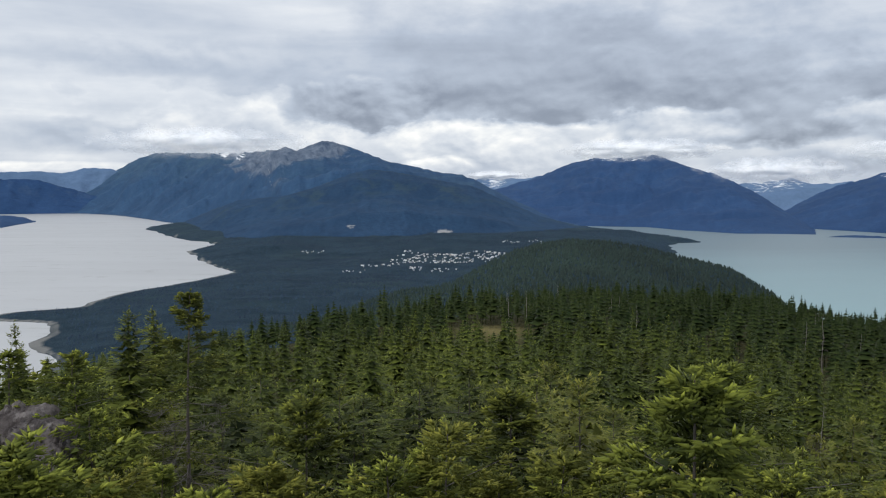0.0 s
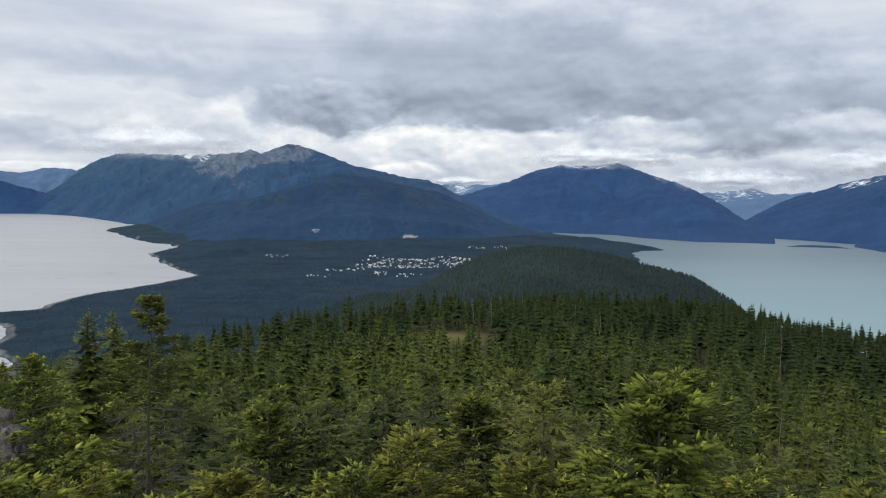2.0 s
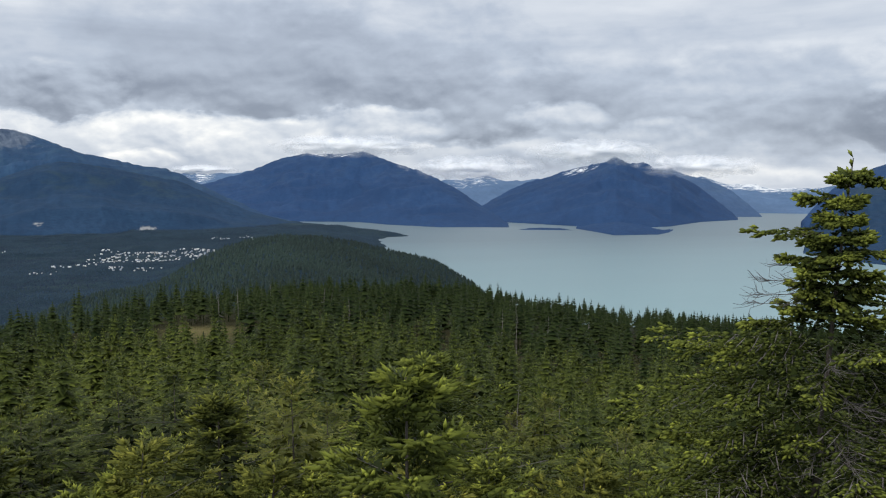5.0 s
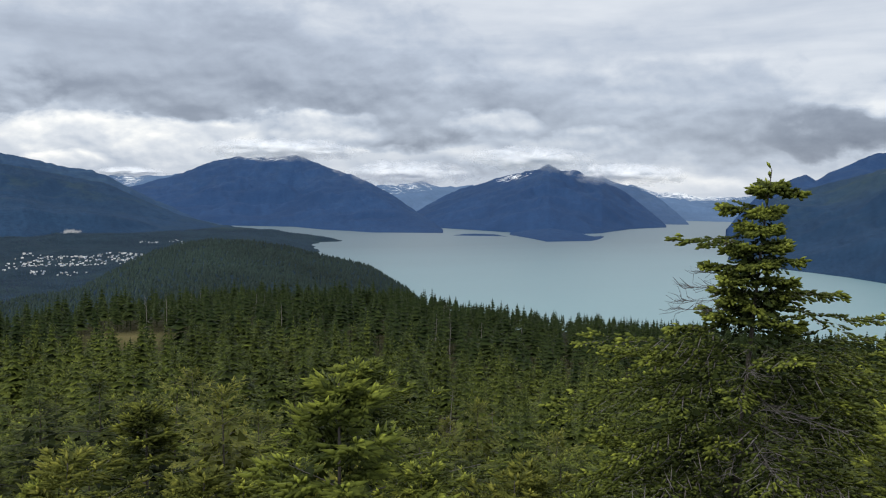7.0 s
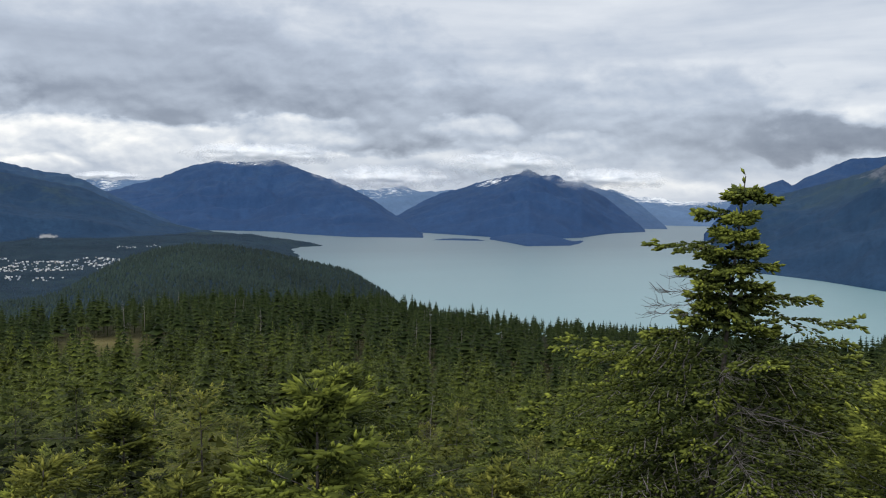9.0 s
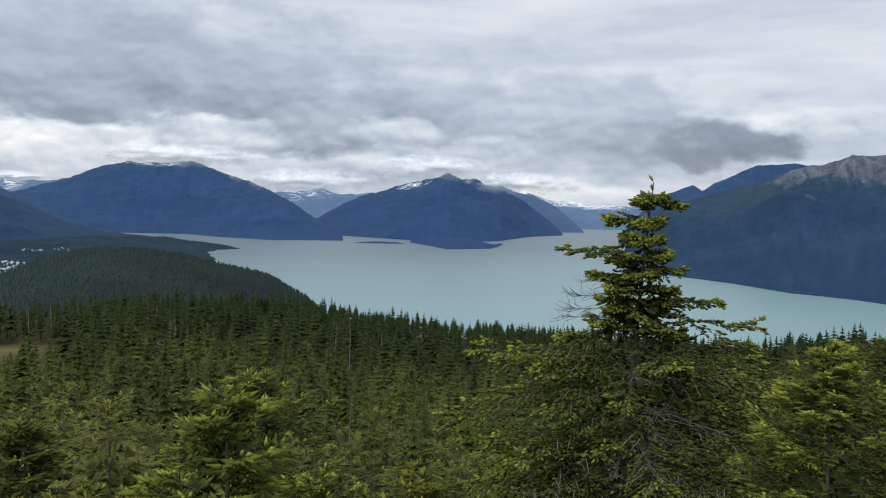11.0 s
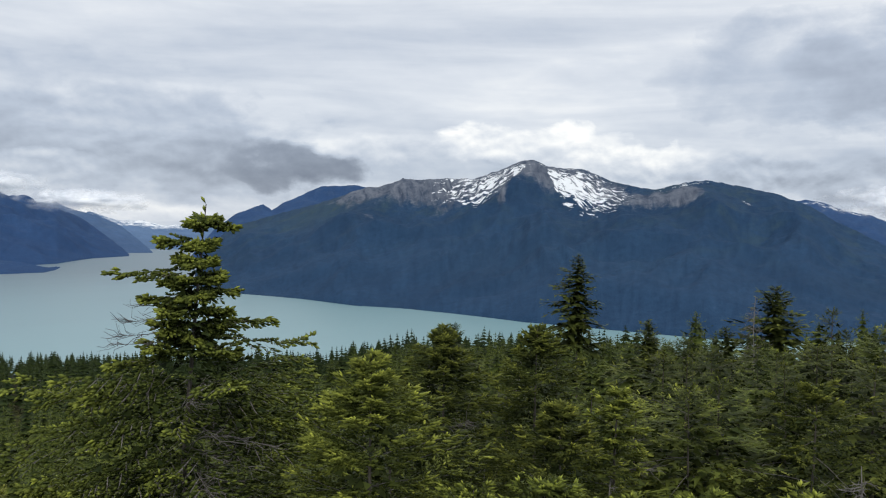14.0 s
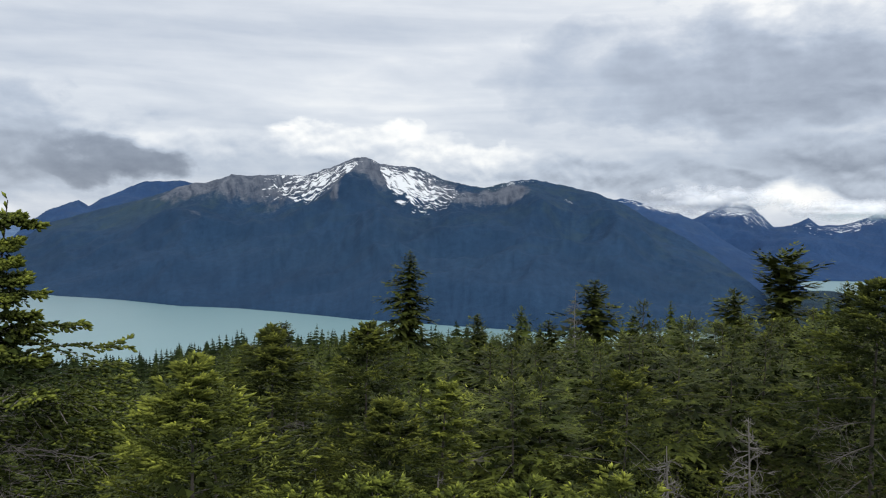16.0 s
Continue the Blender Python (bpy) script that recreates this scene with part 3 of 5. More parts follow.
mountain("mountain", "haze-blue ridge behind the snowy mountain's shoulder", MOUNT_MID,
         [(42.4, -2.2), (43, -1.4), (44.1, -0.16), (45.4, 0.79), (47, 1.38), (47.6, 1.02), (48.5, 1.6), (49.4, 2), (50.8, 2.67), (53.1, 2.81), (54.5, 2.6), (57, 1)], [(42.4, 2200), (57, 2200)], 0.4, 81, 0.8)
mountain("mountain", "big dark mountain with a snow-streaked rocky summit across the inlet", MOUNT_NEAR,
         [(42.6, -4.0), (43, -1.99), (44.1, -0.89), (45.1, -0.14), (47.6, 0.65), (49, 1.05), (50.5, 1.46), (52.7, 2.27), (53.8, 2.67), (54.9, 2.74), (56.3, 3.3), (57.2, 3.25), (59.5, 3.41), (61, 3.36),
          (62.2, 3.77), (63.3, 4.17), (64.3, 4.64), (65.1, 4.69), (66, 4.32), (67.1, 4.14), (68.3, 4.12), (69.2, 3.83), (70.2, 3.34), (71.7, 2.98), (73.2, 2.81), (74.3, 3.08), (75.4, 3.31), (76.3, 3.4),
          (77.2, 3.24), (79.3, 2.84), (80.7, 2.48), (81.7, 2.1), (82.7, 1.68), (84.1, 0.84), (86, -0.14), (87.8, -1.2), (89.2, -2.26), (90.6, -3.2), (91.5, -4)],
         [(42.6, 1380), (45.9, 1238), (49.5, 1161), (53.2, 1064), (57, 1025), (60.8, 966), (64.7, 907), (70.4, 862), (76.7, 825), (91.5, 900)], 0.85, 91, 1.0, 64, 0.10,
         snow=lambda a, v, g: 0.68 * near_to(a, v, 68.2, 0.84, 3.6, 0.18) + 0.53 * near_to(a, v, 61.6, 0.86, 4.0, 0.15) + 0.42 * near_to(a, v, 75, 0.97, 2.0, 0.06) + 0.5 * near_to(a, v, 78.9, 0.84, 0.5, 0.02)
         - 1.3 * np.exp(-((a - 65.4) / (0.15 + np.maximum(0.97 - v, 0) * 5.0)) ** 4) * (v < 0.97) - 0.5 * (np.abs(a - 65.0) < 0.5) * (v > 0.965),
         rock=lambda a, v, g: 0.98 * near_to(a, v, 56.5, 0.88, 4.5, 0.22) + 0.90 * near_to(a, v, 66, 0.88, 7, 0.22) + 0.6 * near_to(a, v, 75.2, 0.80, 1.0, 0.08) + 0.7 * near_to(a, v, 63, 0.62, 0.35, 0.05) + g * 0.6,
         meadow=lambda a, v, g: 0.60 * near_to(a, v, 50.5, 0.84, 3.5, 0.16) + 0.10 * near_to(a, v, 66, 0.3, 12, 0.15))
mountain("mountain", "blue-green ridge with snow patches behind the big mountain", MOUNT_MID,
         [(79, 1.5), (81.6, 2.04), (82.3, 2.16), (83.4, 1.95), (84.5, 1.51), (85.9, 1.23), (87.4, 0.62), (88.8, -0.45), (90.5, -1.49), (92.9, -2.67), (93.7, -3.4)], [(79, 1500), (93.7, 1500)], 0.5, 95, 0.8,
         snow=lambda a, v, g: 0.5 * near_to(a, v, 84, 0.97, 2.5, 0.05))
mountain("mountain", "far haze-blue range with snowfields half hidden in bright cloud", MOUNT_MID,
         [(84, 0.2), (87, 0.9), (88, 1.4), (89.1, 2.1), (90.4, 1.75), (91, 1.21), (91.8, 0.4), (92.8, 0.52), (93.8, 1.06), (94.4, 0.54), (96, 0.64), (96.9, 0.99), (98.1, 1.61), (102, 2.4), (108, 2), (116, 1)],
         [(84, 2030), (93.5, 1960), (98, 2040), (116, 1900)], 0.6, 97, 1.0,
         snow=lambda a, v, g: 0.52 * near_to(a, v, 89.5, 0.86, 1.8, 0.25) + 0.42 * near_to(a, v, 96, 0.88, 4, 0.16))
mountain("headland", "low wooded point at the mountain's foot in the inlet", MOUNT_MID,
         [(27.4, -3.0), (28.2, -2.75), (29.5, -2.5), (31, -2.35), (32.6, -2.5), (33.8, -2.8), (34.4, -2.85), (35.4, -2.55)], [(27.4, 2150), (28.2, 2030), (30.9, 1749), (33.8, 1810), (34.4, 1900), (35.4, 2240)], 0.12, 65, 0.5, 14)
mountain("headland", "long low wooded island in the inlet", MOUNT_MID,
         [(24.5, -2.93), (25.2, -2.82), (26.5, -2.78), (27.6, -2.83), (28.2, -2.95)], [(24.5, 1950), (28.2, 1945)], 0.02, 66, 0.5, 8)
mountain("headland", "low dark wooded point reaching into the inlet", MOUNT_NEAR,
         [(9, -3.6), (10, -3.1), (11, -2.85), (12.7, -2.9), (14.9, -3.05), (16.2, -3.15), (16.9, -3.38)], [(9, 1640), (14, 1640), (16.9, 1690)], 0.06, 67, 0.5, 12)
mountain("headland", "low wooded river bank across the water", MOUNT_MID,
         [(-36, -1.3), (-30, -1.35), (-27.6, -1.4), (-26.5, -1.5), (-25.9, -1.75)], [(-36, 2400), (-27.6, 2650), (-25.9, 3100)], 0.25, 68, 0.5, 12)


# ---- low cloud on the summits ----
def cloud_material():
    """Thin vapour brightened by a glow of its own: torn by noise, clear at its edges."""
    m, n, b = material("low_cloud", 1.0, 0.0)
    along, rise = attribute(n, "along"), attribute(n, "rise")
    q = n.join(n.math("MULTIPLY", along, 0.9), n.math("MULTIPLY", rise, 1.7), 0.0)
    f = n.noise(q, 1.0, 6.0, 0.55, 0.4)
    solid_part = n.span(n.math("MULTIPLY_ADD", n.math("SUBTRACT", f, 0.5), 1.5, attribute(n, "body")), 0.15, 0.95)
    n.link(n.math("MULTIPLY", solid_part, 0.80), b.inputs["Alpha"])
    tone = n.noise(n.vec("ADD", q, (3.1, 0.35, 2.0)), 1.0, 5.0, 0.5, 0.3)
    n.link(n.mix(tone, (0.58, 0.63, 0.70), (0.85, 0.86, 0.87)), b.inputs["Base Color"])
    # weak emission stands in for daylight scattered through the cloud
    n.link(n.ramp(n.span(tone, 0.3, 0.7), [(0.0, (0.50, 0.55, 0.63)), (1.0, (0.86, 0.87, 0.88))]), b.inputs["Emission Color"])
    b.inputs["Emission Strength"].default_value = 0.34
    return m


CLOUD = cloud_material()


def low_cloud(az, el, wide, high, r, label):
    """A billow hanging before a summit: a curved shell that swells towards the viewer and thins out to its rim."""
    a, e = np.meshgrid(np.linspace(-1, 1, 40), np.linspace(-1, 1, 16))
    d = np.hypot(a, e)
    body = np.clip(1.0 - d, 0, 1) ** 0.7
    rr = r * (1.0 - 0.03 * np.clip(1 - d * d, 0, 1)) * (1 + 0.006 * fbm(a * 4 + az, e * 4, 3, 5))
    aa, ee = np.radians(az + a * wide), np.radians(el + e * high)
    co = np.stack([rr * np.sin(aa), rr * np.cos(aa), EYE_Z + rr * np.tan(ee)], -1).reshape(-1, 3)
    me = mesh_of("low_cloud", co, grid_faces(16, 40), CLOUD, True, along=(az + a * wide).ravel(), rise=(el + e * high).ravel(), body=(body * 1.25 - 0.12).ravel())
    ob = tagged(new("low_cloud", me), label, "cloud", kind="stuff")
    ob.visible_shadow = False
    return ob


low_cloud(-16.0, 3.15, 7.5, 1.2, 2300, "white cloud lying on the long summit ridge")
low_cloud(13.2, 2.65, 6.0, 0.9, 2400, "wisp of white cloud on the flat mountain top")
low_cloud(21.5, 1.2, 5.5, 1.0, 2700, "pale cloud hiding the far snowy slopes")
low_cloud(29.4, 2.25, 5.0, 1.1, 2150, "white cloud clinging to the sharp peak")
low_cloud(36.2, 1.3, 4.5, 0.9, 2700, "pale cloud along the ridge")
low_cloud(88.0, 2.05, 5.5, 1.2, 1900, "bright cloud half hiding the snowy range")
low_cloud(96.5, 1.5, 5.0, 0.9, 1900, "bright cloud half hiding the snowy range")
low_cloud(3.6, 1.0, 2.6, 0.4, 3800, "pale cloud on the far snowy peak")


# ---- trees ----
def merge(parts):
    """Join (verts, quads, tip) triples into one."""
    vs, fs, ts, k = [], [], [], 0
    for v, f, t in parts:
        vs.append(v)
        fs.append(f + k)
        ts.append(t)
        k += len(v)
    return np.concatenate(vs), np.concatenate(fs), np.concatenate(ts)


def blades(base, way, side, length, width, tip):
    """Small pointed sprays, flat to side."""
    mid = base + way * (length * 0.3)[:, None]
    w = side * (width * 0.5)[:, None]
    v = np.stack([mid + w, base + way * length[:, None], mid - w], 1).reshape(-1, 3)
    t = np.stack([tip * 0.5, tip, tip * 0.5], 1).ravel()
    return v, np.arange(len(v)).reshape(-1, 3), t


def kites(base, way, side, length, width, tip, fold=0.25):
    """Pointed sprays with a raised midrib."""
    mid = base + way * (length * 0.42)[:, None]
    w = side * (width * 0.5)[:, None]
    low = np.array([0, 0, -1.0]) * (width * fold)[:, None]
    v = np.stack([base, mid + w + low, base + way * length[:, None], mid - w + low], 1).reshape(-1, 3)
    f = (np.array([[0, 1, 2], [0, 2, 3]])[None] + (np.arange(len(base)) * 4)[:, None, None]).reshape(-1, 3)
    t = np.stack([tip * 0.15, tip * 0.7, tip, tip * 0.7], 1).ravel()
    return v, f, t


def fingers(base, way, length, width, tip):
    """Blunt round shoots thick with needles."""
    u = unit(np.cross(way, np.array([0.37, 0.21, 0.9])))
    w = np.cross(way, u)
    k = (width * 0.5)[:, None]
    mid = base + way * (length * 0.62)[:, None]
    v = np.stack([base, mid + u * k, mid + (-0.5 * u + 0.866 * w) * k, mid + (-0.5 * u - 0.866 * w) * k, base + way * length[:, None]], 1).reshape(-1, 3)
    f = np.array([[0, 2, 1], [0, 3, 2], [0, 1, 3], [4, 1, 2], [4, 2, 3], [4, 3, 1]])
    f = (f[None] + (np.arange(len(base)) * 5)[:, None, None]).reshape(-1, 3)
    t = np.stack([tip * 0.25, tip * 0.8, tip * 0.8, tip * 0.8, tip], 1).ravel()
    return v, f, t


def buds(base, way, length, width, tip):
    """Small pointed shoots, three-sided."""
    u = unit(np.cross(way, np.array([0.37, 0.21, 0.9])))
    w = np.cross(way, u)
    k = (width * 0.5)[:, None]
    low = base + way * (length * 0.2)[:, None]
    v = np.stack([low + u * k, low + (-0.5 * u + 0.866 * w) * k, low + (-0.5 * u - 0.866 * w) * k, base + way * length[:, None]], 1).reshape(-1, 3)
    f = (np.array([[3, 0, 1], [3, 1, 2], [3, 2, 0]])[None] + (np.arange(len(base)) * 4)[:, None, None]).reshape(-1, 3)
    return v, f, np.stack([tip * 0.6, tip * 0.6, tip * 0.6, tip], 1).ravel()


def unit(v):
    return v / np.maximum(np.linalg.norm(v, axis=-1, keepdims=True), 1e-9)


def tube(points, radii, sides):
    """A tapered stem along points."""
    p = np.asarray(points, float)
    a = np.linspace(0, 2 * np.pi, sides, endpoint=False)
    way = unit(np.gradient(p, axis=0))
    u = unit(np.cross(way, np.array([0.31, 0.95, 0.05])))
    w = np.cross(way, u)
    ring = p[:, None] + (u[:, None] * np.cos(a)[None, :, None] + w[:, None] * np.sin(a)[None, :, None]) * np.asarray(radii)[:, None, None]
    f = grid_faces(len(p), sides, True)
    return ring.reshape(-1, 3), np.concatenate([f[:, :3], f[:, [0, 2, 3]]]), np.zeros(ring.size // 3)


UP = np.array([0, 0, 1.0])


def conifer(seed, height, profile, tiers, per, pairs, leaf=0, lean=(0.0, 0.0), ragged=0.22, bare=0.0, shoot=0.0, inner=0.14, spread=0.36, lowest=0.1, sides=6,
            extra=(), shade_core=0.46, rise=(-16.0, 6.0, 46.0), dead_reach=0.6, twig_width=0.34, limbs=True, lopsided=0.12, gather=0.18, thick_frond=0.2, skirt=0.0, rim=9, pack=1.25, fine=False, bare_at=(0.5, 0.78)):
    """Stem, needles and dead twigs of a conifer with its foot at the origin: tiers of boughs, each a flat drooping frond of side twigs.
    profile: depth below the top, crown radius (metres). leaf: leaflets on a twig. extra: boughs of their own (depth, turn, reach, living)."""
    rng = np.random.default_rng(seed)
    dep, rad = table_of(profile)

    def stem(h):
        k = np.clip(h / height, 0, 1)
        bend = np.sin(k * 5.0 + seed) * 0.012 * height * k
        return np.stack([lean[0] * k ** 3 + bend, lean[1] * k ** 3 + 0.6 * bend * np.cos(seed), h], -1)

    hs = np.linspace(-0.3, height, 10)
    thick = 0.009 * height + 0.012
    trunk = tube(stem(hs), np.interp(hs, [-0.3, 0, height], [thick * 1.5, thick, 0.005]), sides)
    # tiers lie closer together towards the top
    k = (np.arange(tiers) + 0.4 * rng.random(tiers)) / tiers
    level = 0.015 * height + (1 - lowest) * height * k ** pack
    step = np.gradient(level)
    n = tiers * per
    deep = np.repeat(level, per) + np.repeat(step, per) * rng.normal(size=n) * gather
    deep = deep.clip(0.01 * height, (1 - 0.5 * lowest) * height)
    phi = np.arange(n) * 2.39996 + rng.normal(size=n) * 0.45
    length = np.interp(deep, dep, rad) * (1 + ragged * rng.normal(size=n)).clip(0.45, 1.3) * (1 + lopsided * np.cos(phi - seed * 1.7))
    k = 1 - deep / height
    th = np.radians(np.interp(1 - deep / ((1 - lowest) * height), [0, 0.6, 1], rise) + rng.normal(size=n) * 7)
    living = rng.random(n) >= bare * np.interp(k, bare_at, [1.0, 0.0])
    for q, (d, turn, reach, alive) in enumerate(extra):
        i = int(np.argmin(np.abs(deep - d) + 9.0 * (np.arange(n) < q)))
        for a in (deep, phi, length, th, living):
            a[q], a[i] = a[i], a[q]
        deep[q], phi[q], length[q], th[q], living[q] = d, turn, reach, 0.10, alive
    out = np.stack([np.cos(phi), np.sin(phi), 0 * phi], -1)
    start = stem(height - deep)
    droop = 0.12 + 0.16 * rng.random(n)
    roll = rng.normal(size=n) * 0.10

    def along(i, s):
        z = s * np.sin(th[i]) - droop[i] * s ** 1.5 + 0.35 * droop[i] * s ** 4
        return start[i] + out[i] * (length[i] * s * np.cos(th[i]))[:, None] + UP * (length[i] * z)[:, None]

    idx = np.nonzero(living)[0]
    i = np.repeat(idx, pairs * 2)
    c = len(i)
    j = np.tile(np.repeat(np.arange(pairs), 2), len(idx))
    s = (inner + (0.98 - inner) * (j + 0.15 + 0.7 * rng.random(c)) / pairs).clip(0.03, 1.0)
    hand = np.tile([1.0, -1.0], c // 2)
    turn = hand * np.radians(62 - 30 * s + rng.normal(size=c) * 9)
    cs, sn, o = np.cos(turn), np.sin(turn), out[i]
    slope = np.sin(th[i]) - 1.5 * droop[i] * s ** 0.5 + 1.4 * droop[i] * s ** 3
    way = unit(np.stack([o[:, 0] * cs - o[:, 1] * sn, o[:, 0] * sn + o[:, 1] * cs, slope * cs - 0.14 + roll[i] * hand + rng.normal(size=c) * thick_frond], -1))
    shape = (1.02 - s) ** 0.62 * np.minimum(1.0, 0.35 + s / 0.4) + 0.10
    q = (spread * length[i] + 0.03 * rad.max()) * shape * (0.65 + 0.6 * rng.random(c))
    base = along(i, s) - UP * (0.35 * thick_frond * length[i] * rng.random(c))[:, None]
    # fresh growth towards bough ends; the dark inner part doubles as crown shade
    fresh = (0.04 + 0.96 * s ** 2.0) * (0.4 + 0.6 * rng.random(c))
    flat = unit(np.cross(way, UP))
    parts = []
    if shoot > 0:
        for m in range(leaf):
            f = 0.12 + 0.88 * (m + rng.random(c) * 0.8) / leaf
            sg = (1.0 if m % 2 else -1.0) * (f < 0.88)
            w3 = unit(way * (0.85 + 0.3 * rng.random(c))[:, None] + flat * (sg * (0.55 + 0.4 * rng.random(c)))[:, None] + UP * (0.10 + 0.16 * rng.normal(size=c))[:, None])
            l3 = shoot * (0.6 + 0.7 * rng.random(c))
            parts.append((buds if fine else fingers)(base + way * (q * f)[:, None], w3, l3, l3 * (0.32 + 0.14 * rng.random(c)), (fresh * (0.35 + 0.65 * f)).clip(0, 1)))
    elif leaf:
        parts.append(blades(base, way, flat, q, q * 0.2, fresh))
        for m in range(leaf):
            f = 0.10 + 0.80 * (m + rng.random(c) * 0.6) / leaf
            sg = 1.0 if m % 2 else -1.0
            w3 = unit(way * (0.9 + 0.3 * rng.random(c))[:, None] + flat * (sg * (0.8 + 0.4 * rng.random(c)))[:, None] + UP * (0.16 * rng.normal(size=c) - 0.05)[:, None])
            l3 = (q * (1.5 - 0.7 * f) / (leaf + 1.5) + 0.02) * (0.7 + 0.6 * rng.random(c)) * 1.25
            parts.append(blades(base + way * (q * f)[:, None], w3, unit(np.cross(w3, UP) + UP * (0.14 * rng.normal(size=c))[:, None]), l3, l3 * 0.55, (fresh * (0.4 + 0.6 * f)).clip(0, 1)))
    else:
        side = unit(flat + UP * (rng.normal(size=c) * 0.2)[:, None])
        parts.append(blades(base, way, side, q * 1.08, q * twig_width, fresh))
    # bough ends
    ie = np.repeat(idx, 3 if shoot > 0 or leaf else 1)
    pe = along(ie, np.full(len(ie), 0.9))
    we = unit(out[ie] + UP * (np.sin(th[ie]) + 0.5 * droop[ie])[:, None] + rng.normal(size=(len(ie), 3)) * (0.35 if shoot > 0 or leaf else 0.1))
    qe = 0.06 * length[ie] + 0.06
    if shoot > 0:
        parts.append(fingers(pe, we, shoot * (0.8 + 0.5 * rng.random(len(ie))), np.full(len(ie), shoot * 0.36), np.full(len(ie), 0.9)))
    else:
        parts.append(blades(pe, we, unit(np.cross(we, UP)), qe, qe * 0.32, np.full(len(ie), 0.8)))
    # the leader
    m = 7
    hh = np.linspace(height * 0.93, height, m)
    a = rng.random(m) * 6.28
    w4 = unit(np.stack([np.cos(a) * 0.6, np.sin(a) * 0.6, 0.9 + 0 * a], -1))
    ql = np.full(m, min(0.10, 0.022 * height))
    parts.append(fingers(stem(hh), w4, ql, ql * 0.4, np.full(m, 0.5)))
    # the dense inside: short drooping sprays round the stem, painted dark for crown shade
    if shade_core > 0:
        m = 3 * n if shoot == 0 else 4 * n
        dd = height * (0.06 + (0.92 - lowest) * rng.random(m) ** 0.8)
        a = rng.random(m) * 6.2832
        rr = shade_core * np.interp(dd, dep, rad)
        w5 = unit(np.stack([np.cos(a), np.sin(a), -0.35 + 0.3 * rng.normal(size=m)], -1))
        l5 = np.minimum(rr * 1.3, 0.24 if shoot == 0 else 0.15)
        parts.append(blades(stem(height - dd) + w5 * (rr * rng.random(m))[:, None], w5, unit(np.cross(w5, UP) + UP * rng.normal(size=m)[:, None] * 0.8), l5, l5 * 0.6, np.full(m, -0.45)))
    # solid tiers of a far tree: ragged drooping plates, painted darker towards the stem as shade
    if skirt > 0:
        zc = height - level - 0.02 * height
        rr = skirt * np.interp(level, dep, rad)[:, None] * (0.42 + 0.5 * rng.random((tiers, rim)) + 0.3 * (np.arange(rim) % 2))
        a = np.arange(rim)[None] * 6.2832 / rim + rng.random((tiers, 1)) * 6.28 + 0.25 * rng.normal(size=(tiers, rim))
        ring = stem(zc)[:, None] + np.stack([np.cos(a) * rr, np.sin(a) * rr, -0.22 * rr + 0.16 * rr * rng.normal(size=rr.shape)], -1)
        tops = stem(np.minimum(zc + 0.5 * step + 0.12 * rr.mean(1), height))
        v = np.concatenate([ring.reshape(-1, 3), tops])
        g0, k0 = np.arange(tiers)[:, None] * rim, np.arange(rim)[None]
        f = np.stack([g0 + k0, g0 + (k0 + 1) % rim, np.broadcast_to(tiers * rim + np.arange(tiers)[:, None], (tiers, rim))], -1).reshape(-1, 3)
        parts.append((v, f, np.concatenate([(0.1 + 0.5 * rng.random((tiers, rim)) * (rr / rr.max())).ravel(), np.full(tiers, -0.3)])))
    crown = merge(parts)
    # limbs and dead twigs
    wood = []
    if limbs:
        for b in range(n):
            if living[b] and (b % 4 or length[b] < 0.3 or shoot > 0.08):
                continue
            ss = np.linspace(0, 0.85 if living[b] else (1.0 if b < len(extra) else dead_reach), 4)
            wood.append(tube(along(np.full(4, b), ss), np.linspace(0.006, 0.002, 4) * (0.5 + 0.6 * length[b]), 3))
            if not living[b]:
                for _ in range(26 if shoot > 0 else 7):
                    p0 = along(np.array([b]), np.array([ss[-1] * (0.25 + 0.75 * rng.random())]))[0]
                    d = unit(out[b] * 0.9 + rng.normal(size=3) * np.array([0.7, 0.7, 0.35]))
                    e = (0.10 + 0.12 * length[b]) * (0.6 + 0.8 * rng.random())
                    wood.append(tube([p0, p0 + d * e * 0.5, p0 + unit(d + rng.normal(size=3) * 0.3) * e], [0.0032, 0.0026, 0.0014], 3))
    if shoot > 0.08 and not fine:
        wood.append(kites(base, way, flat, q * 0.9, np.full(c, 0.012), fresh * 0))
    return trunk, crown, (merge(wood) if wood else None)


def part(name, data, mat, parent, label="", tint=None):
    v, f, t = data
    at = {"tip": t, "tint": np.full(len(v), 0.5) if tint is None else tint}
    ob = new(name, mesh_of(name, v, f, mat, **at))
    ob.parent = parent
    if label:
        tagged(ob, label)
    return ob


def tree_thing(shape, label, needles, group="", name="spruce_tree"):
    trunk, crown, wood = shape
    t = tagged(new(name), label, "tree", group)
    t.empty_display_size = 0.3
    part("trunk", trunk, BARK, t)
    if crown is not None:
        part("crown", crown, needles, t)
    if wood is not None:
        tagged(part("dead_twig", wood, DEADWOOD, t, "bare grey dead branches"), kind="stuff")
    return t


def ground_z(x, y):
    return float(land(np.array([float(x)]), np.array([float(y)]))[0][0])


SLOPE = "stunted spruces on the slope"
taken = []


def plant(shape, x, y, top, label, needles=NEEDLES, name="spruce_tree", turn=0.0, group=""):
    """A tree of a shape of height h so that its top stands at height top."""
    t = tree_thing(shape, label, needles, group, name)
    t.matrix_basis = pose(x, y, ground_z(x, y) - 0.05, 0, 0, turn)
    taken.append((x, y))
    return t


